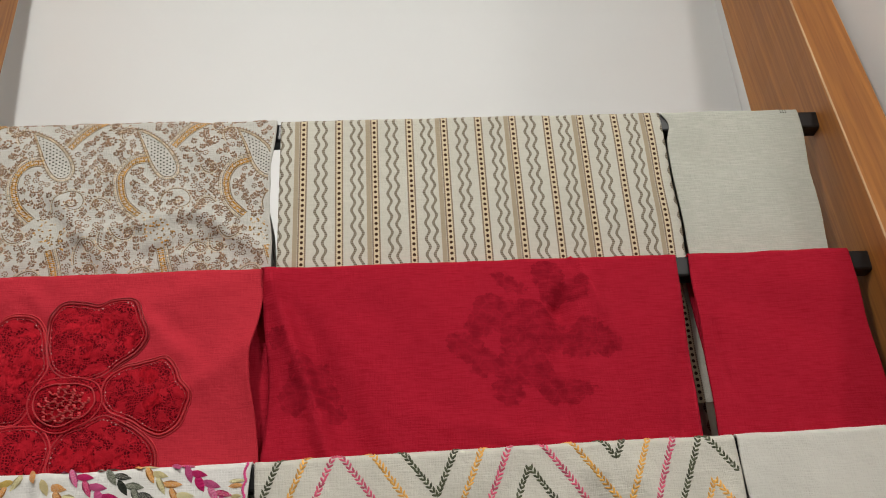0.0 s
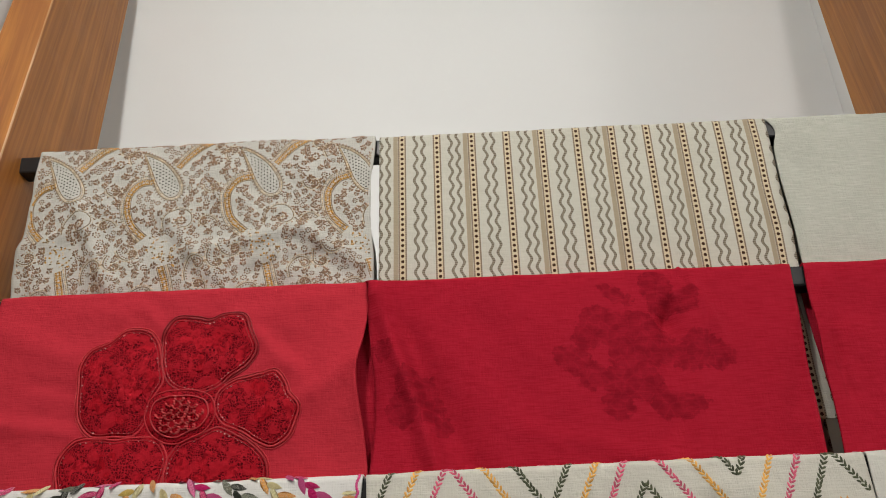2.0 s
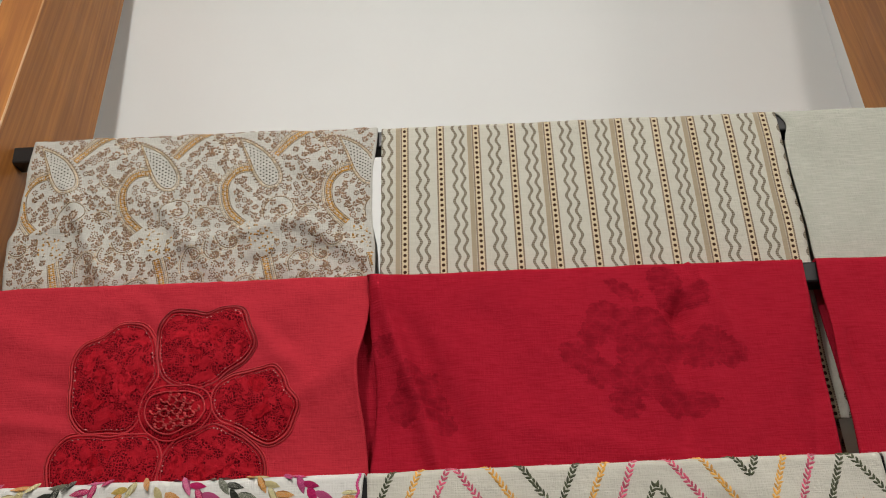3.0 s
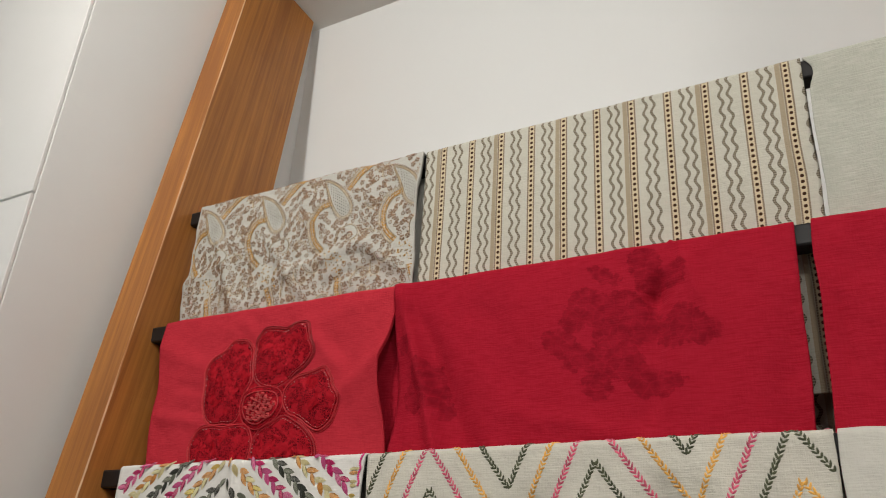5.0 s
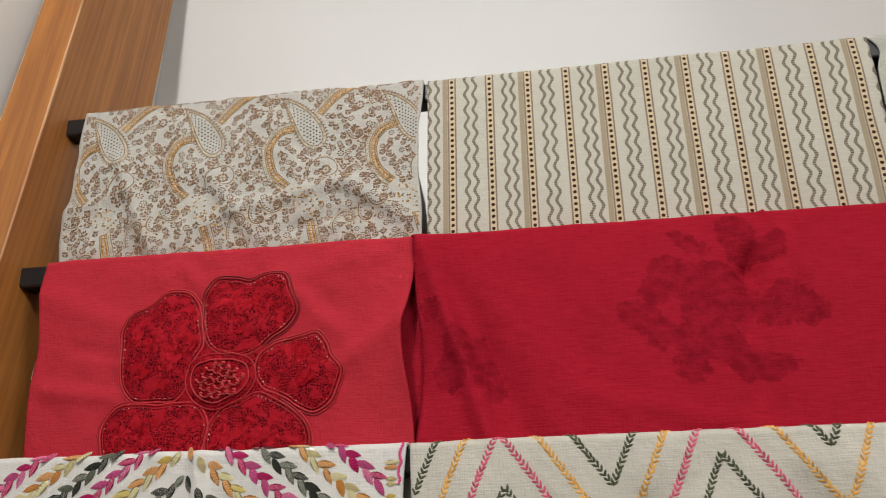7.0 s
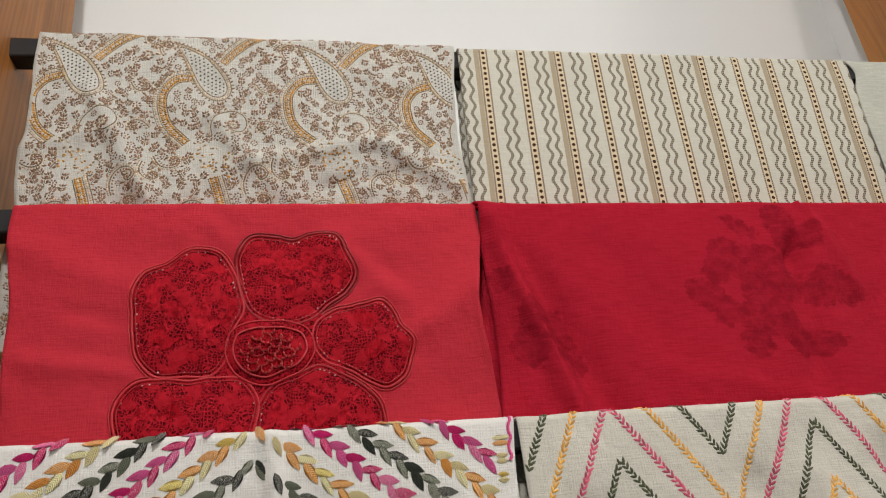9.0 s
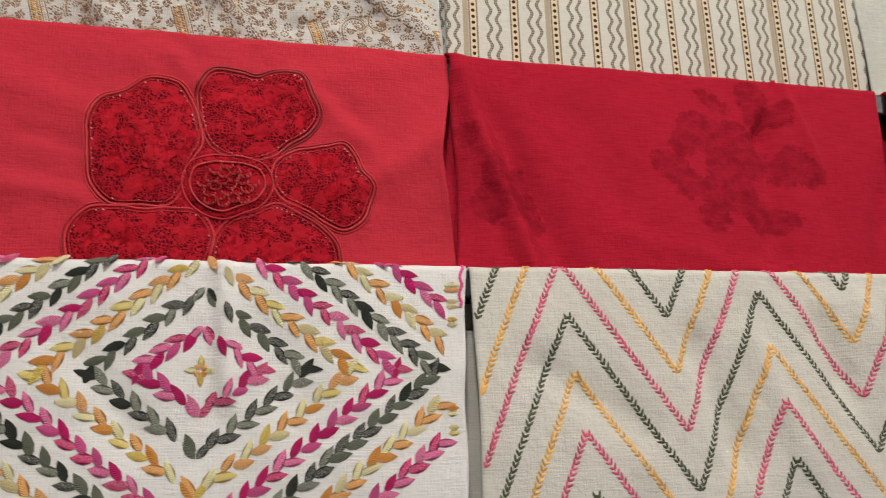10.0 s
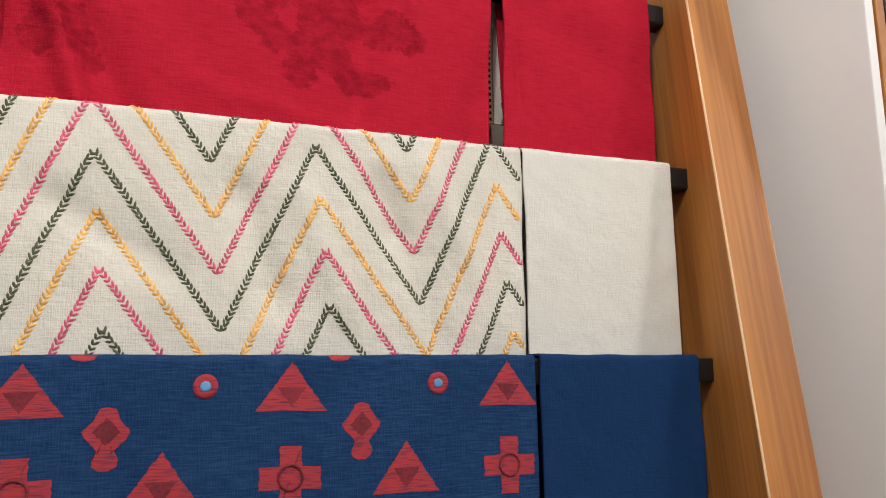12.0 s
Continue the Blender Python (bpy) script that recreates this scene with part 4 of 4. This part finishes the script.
def leaf_diamonds():
    centre = Vector((-0.372, 1.616))
    rings = ((0.052, 0.037, "magenta", "pink"), (0.092, 0.071, "black", "grey"), (0.132, 0.103, "yellow", "orange"), (0.172, 0.136, "magenta", "pink"),
             (0.208, 0.166, "black", "grey"), (0.248, 0.198, "straw", "orange"), (0.290, 0.230, "magenta", "pink"))
    for w, h, one, two in rings:
        for sx in (-1, 1):
            for sz in (-1, 1):
                a, b = Vector((0, h * sz)), Vector((w * sx, 0))
                n = max(2, round((b - a).length / 0.0180))
                ang = math.atan2(b[1] - a[1], b[0] - a[0])
                tip = centre + a + (b - a).normalized() * 0.0075
                v = depth(c_leaf, tip[0], tip[1])
                if 0.004 < v < 0.215:
                    leaf(tip[0], v, ang - 0.25 * sx * sz, 0.0175, 0.0078, one if sx > 0 else two)
                for i in range(n):
                    f = (i + 0.75) / n
                    for s in (-1, 1):
                        if i == 0 and s * sx * sz > 0:
                            continue
                        q = centre + a + (b - a) * (f + (0.25 / n if s > 0 else -0.25 / n))
                        t = ang + s * random.uniform(0.28, 0.62)
                        u, z = q[0] - s * math.sin(ang) * 0.0036 + random.uniform(-8, 8) * 1e-4, q[1] + s * math.cos(ang) * 0.0036 + random.uniform(-8, 8) * 1e-4
                        v = depth(c_leaf, u, z)
                        if not (-0.01 < v < 0.215 and c_leaf.x0 + 0.012 < u < c_leaf.x1 - 0.020):
                            continue
                        key = one if (s > 0) == (i % 3 != 1) else two
                        if key == "yellow" and random.random() < 0.35:
                            key = "straw"
                        leaf(u, v, t, random.uniform(0.0190, 0.0235), random.uniform(0.0076, 0.0098), key)
    for i in range(8):
        a = i * math.pi / 4
        r = 0.0078 if i % 2 == 0 else 0.004
        u, z = centre[0] + r * math.cos(a), centre[1] + r * math.sin(a)
        leaf(u, depth(c_leaf, u, z), a, 0.013 if i % 2 == 0 else 0.006, 0.006, "straw" if i % 4 == 0 else "yellow" if i % 2 == 0 else "orange")
    # the worked border: a magenta cord and straw-coloured loops beside it
    line = [Vector((-0.1375 - 0.003 * abs(math.sin(t * 2.2)), 1.714 - 0.012 * t)) for t in np.linspace(-0.2, 3.2, 30)]
    put("border_cord", cord_mesh(c_leaf, "border_cord", line, 0.0014, T_PINK, False), leaf_cloth, "magenta border cord")
    for z, wide, key in ((1.697, 0.019, "straw"), (1.692, 0.019, "orange"), (1.681, 0.012, "straw"), (1.676, 0.012, "straw"), (1.664, 0.011, "yellow"), (1.659, 0.011, "straw"),
                         (1.583, 0.012, "orange"), (1.578, 0.012, "straw"), (1.566, 0.011, "straw"), (1.561, 0.011, "yellow")):
        leaf(-0.1475, depth(c_leaf, -0.1475, z), 0.0, wide, 0.0052, key)


leaf_diamonds()


# -- red motifs woven into the navy cloth --
def navy_motifs():
    def piece(name, outline, centre, mat, parent, off=0.0005, label=""):
        fine = []
        for i, q in enumerate(outline):
            r = outline[(i + 1) % len(outline)]
            n = max(1, round((Vector(r) - Vector(q)).length / 0.0024))
            fine += [Vector(q).lerp(Vector(r), j / n) + Vector((random.uniform(-0.0008, 0.0008), 0)) for j in range(n)]
        return put(name, patch_mesh(c_navy, name, fine, centre, mat, off, 4, 0.0, False), parent, label)

    for k in range(-1, 3):
        x = 0.146 + 0.2225 * k
        tilt = 0.005 * (x - 0.15)

        def triangle(cx, top, high, wide):
            if cx - wide < c_navy.x0 or cx + wide > c_navy.x1:
                return
            ob = piece("woven_triangle", [(cx, top), (cx - wide, top - high), (cx + wide, top - high)], (cx, top - high * 0.66), BROCADE, navy_cloth, label="brick red woven triangle")
            piece("inner_triangle", [(cx, top - high * 0.92), (cx - wide * 0.4, top - high * 0.52), (cx + wide * 0.4, top - high * 0.52)], (cx, top - high * 0.65), BROCADE_DARK, ob, 0.0009)

        triangle(x, 1.4745 + tilt, 0.0445, 0.033)
        triangle(x - 0.111, 1.398 + tilt, 0.048, 0.034)
        cx = x - 0.077
        if c_navy.x0 + 0.012 < cx < c_navy.x1 - 0.012:
            ring = put("woven_ring", patch_mesh(c_navy, "woven_ring", lobed((cx, 1.453 + tilt), (0.011,) * 8, 0, 3), (cx, 1.453 + tilt), BROCADE, 0.0005, 3), navy_cloth, "small red woven disc")
            put("disc", patch_mesh(c_navy, "disc", lobed((cx, 1.453 + tilt), (0.0048,) * 8, 0, 2), (cx, 1.453 + tilt), SKY_DOT, 0.0010, 2), ring, "pale blue centre")
        cx, cz = x - 0.156, 1.4145 + tilt
        if c_navy.x0 + 0.02 < cx < c_navy.x1 - 0.02:
            lamp = [(0, 0.022), (0.007, 0.020), (0.010, 0.012), (0.019, 0.002), (0.018, -0.002), (0.008, -0.013), (0.006, -0.017), (0.010, -0.022), (0.010, -0.027), (0.004, -0.031)]
            outline = [(cx + a, cz + b) for a, b in lamp] + [(cx - a, cz + b) for a, b in lamp[::-1] if a]
            ob = piece("woven_lantern", outline, (cx, cz), BROCADE, navy_cloth, label="red woven lantern motif")
            piece("lantern_core", [(cx, cz + 0.013), (cx + 0.011, cz + 0.001), (cx, cz - 0.010), (cx - 0.011, cz + 0.001)], (cx, cz), BROCADE_DARK, ob, 0.0009)
        cx, cz = x, 1.3705 + tilt
        if c_navy.x0 + 0.03 < cx < c_navy.x1 - 0.026:
            a, b = 0.0100, 0.0280
            cross = [(a, b), (a, a), (b, a), (b, -a), (a, -a), (a, -b), (-a, -b), (-a, -a), (-b, -a), (-b, a), (-a, a), (-a, b)]
            ob = piece("woven_cross", [(cx + p, cz + q) for p, q in cross], (cx, cz), BROCADE, navy_cloth, label="red woven cross motif")
            put("ring", cord_mesh(c_navy, "ring", lobed((cx, cz), (0.011,) * 8, 0, 3), 0.0012, BROCADE_DARK, off=0.001), ob)
        cx = x + 0.045
        if cx + 0.02 < c_navy.x1:
            piece("woven_scallop", [(cx - 0.011, 1.4810 + tilt), (cx - 0.008, 1.4770 + tilt), (cx, 1.4755 + tilt), (cx + 0.008, 1.4770 + tilt), (cx + 0.011, 1.4810 + tilt), (cx, 1.4830 + tilt)],
                  (cx, 1.4785 + tilt), BROCADE, navy_cloth, label="red woven half disc at the fold")


navy_motifs()


# -- paisley embroidery on the ecru cloth --
def paisley():
    mauve, taupe, bead, gold, seed = (Stitches(c_pais) for _ in range(5))
    taken = []

    def put_at(st, x, z, ang, length, width, rise=0.0013):
        v = depth(c_pais, x, z)
        if -0.03 < v < (0.26 if x > -0.57 else 0.385) and c_pais.x0 + 0.004 < x < c_pais.x1 - 0.004:
            st.stitch(x, v, ang, length, width, rise)

    def run(st, line, step, length, width, lean=0.0, side=0.0):
        """Stitches along a polyline of points, each turned by lean from its way."""
        carry = 0.0
        for a, b in zip(line, line[1:]):
            d = b - a
            t = d.normalized()
            ang = math.atan2(t[1], t[0])
            s = carry
            while s < d.length:
                q = a + t * s + Vector((-t[1], t[0])) * side
                put_at(st, q[0], q[1], ang + lean * (1 if random.random() < 0.5 or side else -1), length, width)
                s += step
            carry = s - d.length

    def curve(points, n=10):
        out = []
        m = len(points)
        for i in range(m - 1):
            a, b, c, d = points[max(i - 1, 0)], points[i], points[i + 1], points[min(i + 2, m - 1)]
            for j in range(n):
                t = j / n
                out.append(0.5 * ((2 * b) + (c - a) * t + (2 * a - 5 * b + 4 * c - d) * t * t + (3 * b - a - 3 * c + d) * t ** 3))
        return out + [points[-1]]

    def rosette(x, z, r, st, petals=7):
        turn = random.random()
        for i in range(petals):
            a = 2 * math.pi * i / petals + turn
            put_at(st, x + r * math.cos(a), z + r * math.sin(a), a + random.choice((0.0, 1.2)), r * 0.95, r * 0.62, 0.0014)
        put_at(taupe if st is mauve else mauve, x, z, 0.3, r * 0.6, r * 0.6, 0.0012)

    def scroll(x, z, ang, size, way):
        """A beaded tendril that winds inwards, with leaflets on its outer side."""
        line, q, a = [], Vector((x, z)), ang
        for i in range(34):
            line.append(q.copy())
            q += Vector((math.cos(a), math.sin(a))) * (size * 0.105 * (1 - i / 44))
            a += way * (0.10 + 0.010 * i)
        run(taupe, line, 0.0024, 0.0030, 0.0023)
        run(bead, line, 0.0024, 0.0029, 0.0022, 0.3, -way * 0.0026)
        run(mauve, line, 0.0044, 0.0036, 0.0020, 0.9, way * 0.0030)
        for p, n in list(zip(line, line[1:]))[2::4]:
            d = (n - p).normalized()
            put_at(mauve, p[0] + way * d[1] * 0.0046, p[1] - way * d[0] * 0.0046, math.atan2(d[1], d[0]) - way * 0.8, 0.0054, 0.0028, 0.0014)
        rosette(line[-1][0], line[-1][1], 0.0046, mauve, 8)
        taken.extend((p, 0.0045) for p in line[::3])

    def floret(x, z, ang, size):
        """A short stem with leaflets in pairs and three at the tip."""
        d = Vector((math.cos(ang), math.sin(ang)))
        n = Vector((-d[1], d[0]))
        q = Vector((x, z))
        run(taupe, [q, q + d * size], 0.0020, 0.0025, 0.0014)
        for f in (0.35, 0.7):
            for k in (-1, 1):
                p = q + d * (size * f) + n * (k * 0.0027)
                put_at(mauve, p[0], p[1], ang + k * 0.9, 0.0044 * random.uniform(0.8, 1.2), 0.0023, 0.0013)
        tip = q + d * size
        for k in (-1, 0, 1):
            p = tip + d * 0.0016 + n * (k * 0.0026)
            put_at(mauve, p[0], p[1], ang + k * 0.7, 0.0046, 0.0025, 0.0014)

    period = 0.1435
    axis = Vector((0.052, -0.089)).normalized()
    across = Vector((-axis[1], axis[0]))
    for k in range(-2, 4):
        o = Vector((-0.443 + period * k, 2.164))

        def P(*pairs):
            return [o + Vector(p) for p in pairs]

        def drop_outline(grow):
            """A drop with a narrow bent neck above and a round foot below."""
            pts = []
            for i in range(48):
                a = 2 * math.pi * i / 48
                l = math.cos(a)
                w = (0.0195 + grow) * math.sin(a) * (0.30 + 0.70 * ((l + 1) / 2) ** 0.9)
                pts.append(o + axis * (l * (0.044 + grow)) + across * (w - 0.008 * max(0.0, -l) ** 2))
            return pts + [pts[0]]

        taken.extend(((o + axis * 0.024, 0.026), (o, 0.023), (o - axis * 0.024, 0.016), (o - axis * 0.044, 0.011)))
        run(taupe, drop_outline(0.0), 0.0023, 0.0029, 0.0016)
        run(bead, drop_outline(0.0030), 0.0030, 0.0033, 0.0030)
        run(taupe, drop_outline(0.0056), 0.0023, 0.0029, 0.0016, 0.3)
        run(mauve, drop_outline(0.0082), 0.0052, 0.0040, 0.0021, 1.2)
        for i in range(-9, 10):
            for j in range(-5, 6):
                l, w = i * 0.0047, (j + 0.5 * (i % 2)) * 0.0050
                room = 0.0185 * (0.30 + 0.70 * max(0.0, (l / 0.044 + 1) / 2) ** 0.9) * math.sqrt(max(0, 1 - (l / 0.042) ** 2)) - 0.0012
                if abs(w) < room:
                    q = o + axis * l + across * (w - 0.008 * max(0.0, -l / 0.044) ** 2)
                    put_at(seed, q[0], q[1], 0.8, 0.0024, 0.0024, 0.0009)
        # the gold leaf above it and the gold crescent beside it, beaded along the outer side
        for line, outer in ((P((0.022, 0.010), (0.036, 0.028), (0.050, 0.042), (0.068, 0.054)), 1), (P((-0.012, -0.012), (-0.032, -0.018), (-0.045, -0.040), (-0.039, -0.075), (-0.015, -0.102)), -1), (P((0.016, -0.150), (0.022, -0.170), (0.030, -0.200)), 1)):
            c = curve(line)
            for off in (-0.0026, 0.0026):
                run(gold, c, 0.0030, 0.0044, 0.0025, 0.8, off)
            run(bead, c, 0.0038, 0.0034, 0.0022, 0.4)
            run(gold, c, 0.0056, 0.0036, 0.0022, 1.1)
            run(taupe, c, 0.0024, 0.0030, 0.0015, 0.3, 0.0052)
            run(taupe, c, 0.0024, 0.0030, 0.0015, 0.3, -0.0052)
            run(bead, c, 0.0030, 0.0033, 0.0028, 0.0, outer * 0.0078)
            run(taupe, c, 0.0024, 0.0030, 0.0015, 0.3, outer * 0.0102)
            run(mauve, c, 0.0060, 0.0044, 0.0023, 1.0, outer * 0.0130)
            taken.extend((q, 0.0095) for q in c[::4])
        # a beaded cluster from the foot of the crescent, and a vine that circles a bud
        for i in range(60):
            x, z = random.uniform(-0.010, 0.034), random.uniform(-0.135, -0.100)
            put_at(random.choice((bead, taupe, gold)), o[0] + x, o[1] + z - 0.5 * x, random.uniform(0, 3), 0.0040, 0.0026, 0.0014)
        taken.append((o + Vector((0.012, -0.122)), 0.020))
        bud = o + Vector((0.036, -0.080))
        ring = [bud + Vector((math.cos(a), math.sin(a))) * (0.0265 - 0.0016 * i) for i, a in enumerate(np.linspace(3.6, -3.3, 15))]
        c = curve(ring, 4)
        run(taupe, c, 0.0024, 0.0030, 0.0018)
        run(bead, c, 0.0034, 0.0028, 0.0018, 0.3, 0.0022)
        for p, q in list(zip(c, c[1:]))[1::4]:
            t = (q - p).normalized()
            put_at(mauve, p[0] - t[1] * 0.0042, p[1] + t[0] * 0.0042, math.atan2(t[1], t[0]) + 0.8, 0.0050, 0.0025, 0.0014)
        rosette(bud[0], bud[1], 0.0060, mauve, 9)
        rosette(bud[0], bud[1], 0.0030, bead, 6)
        taken.extend((q, 0.0035) for q in c[::4])
        taken.append((bud, 0.0095))
        # the upright sprig between two drops
        for dz, side in ((0.036, 1), (0.018, -1), (0.002, 1), (-0.014, -1), (-0.030, 1)):
            floret(o[0] + 0.080 + 0.004 * side, o[1] + dz - 0.006, math.pi / 2 - 0.6 * side, 0.0065)
        rosette(o[0] + 0.078, o[1] + 0.020, 0.0058, mauve, 8)
        taken.extend((o + Vector((0.080, dz)), 0.0085) for dz in (-0.030, -0.014, 0.002, 0.020, 0.036))
        # long tendrils in the lower part
        for dx, dz, ang, size, way in ((0.052, -0.170, 1.9, 0.030, -1), (0.082, -0.128, -1.9, 0.022, 1), (-0.050, -0.120, -1.2, 0.024, 1), (-0.020, -0.185, 0.8, 0.022, -1),
                                       (0.062, -0.020, -1.2, 0.018, 1), (-0.048, 0.020, 2.2, 0.018, -1), (0.096, 0.040, 3.6, 0.018, -1), (0.070, -0.195, 0.6, 0.020, 1), (-0.058, -0.080, 2.2, 0.018, 1)):
            scroll(o[0] + dx, o[1] + dz, ang, size * 1.2, way)
    # small florets wherever there is room
    for i in range(9000):
        q = Vector((random.uniform(c_pais.x0 + 0.008, c_pais.x1 - 0.008), random.uniform(1.950, 2.220)))
        if i % 12 == 0:
            q = Vector((random.uniform(c_pais.x0 + 0.008, -0.575), random.uniform(1.835, 1.950)))
        if all((q - a).length > r + 0.0028 for a, r in taken):
            if random.random() < 0.72:
                floret(q[0], q[1] - 0.003, random.uniform(0.7, 2.4), random.uniform(0.0045, 0.0075))
            else:
                rosette(q[0], q[1], random.uniform(0.0028, 0.0040), mauve, 7)
            taken.append((q, 0.0052))
    mauve.done("mauve_stitches", T_MAUVE, paisley_cloth)
    taupe.done("taupe_stitches", T_TAUPE, paisley_cloth)
    bead.done("bead_stitches", T_BEAD, paisley_cloth)
    gold.done("gold_stitches", T_GOLD, paisley_cloth)
    seed.done("seed_stitches", T_SEED, paisley_cloth)


paisley()


# -- frayed end of the paisley length and the printed selvedge of the sage one --
def fringe():
    verts, faces = [], []
    for i in range(150):
        u = random.uniform(c_pais.x0 + 0.003, c_pais.x1 - 0.003)
        p = c_pais.at(u, -c_pais.back + 0.001)
        tip = p + Vector((random.uniform(-0.004, 0.004), random.uniform(-0.002, 0.002), -random.uniform(0.008, 0.016)))
        k = len(verts)
        verts.extend((p + Vector((-0.0004, 0, 0)), p + Vector((0.0004, 0, 0)), p + Vector((0, 0.0006, 0)), tip))
        faces.extend(((k, k + 1, k + 3), (k + 1, k + 2, k + 3), (k + 2, k, k + 3)))
    put("fringe", mesh_of("fringe", verts, faces, OFFWHITE, False), paisley_cloth, "frayed white thread ends", "stuff")


fringe()
ink = Stitches(c_sage)
for i in range(9):
    ink.stitch(0.6195 + 0.0035 * (i % 3), 0.0015 + 0.0028 * (i // 3), 0.2, 0.0030, 0.0020, 0.0003)
ink.done("selvedge_print", T_SEED, sage_cloth, "small grey printed selvedge marks")


# -- the framed board in the next bay --
def framed_board():
    ob = thing("framed_board", "black-framed display board with two pale panels", "display board", at=(0.87, 1.17, 1.3))
    part("wood_upright", box_bm(0.8160, 0.8300, 1.1660, 1.2280, 0.004, 2.6, 0.001), TEAK, ob, "brown wooden edge strip")
    part("frame_post", box_bm(0.8345, 0.8605, 1.1680, 1.1930, 0.4, 2.5, 0.002), BLACK_STEEL, ob)
    part("frame_post", box_bm(1.2475, 1.2735, 1.1680, 1.1930, 0.4, 2.5, 0.002), BLACK_STEEL, ob)
    for z in (0.4, 1.835, 2.465):
        part("frame_rail", box_bm(0.8610, 1.2470, 1.1700, 1.1910, z, z + 0.035, 0.002), BLACK_STEEL, ob)
    part("panel", box_bm(0.8610, 1.2470, 1.1800, 1.1860, 1.8705, 2.4645), plain("beige_print", (0.60, 0.50, 0.36), 0.5, size=12, vary=0.15), ob, "beige printed panel")
    part("panel", box_bm(0.8725, 1.2470, 1.1800, 1.1860, 0.4355, 1.8345), plain("grey_print", (0.45, 0.40, 0.33), 0.5, size=12, vary=0.15), ob, "grey-brown printed panel")
    part("mount", box_bm(0.8613, 0.8720, 1.1790, 1.1860, 0.4355, 1.8345), WALL_WHITE, ob, "white mount strip")


framed_board()
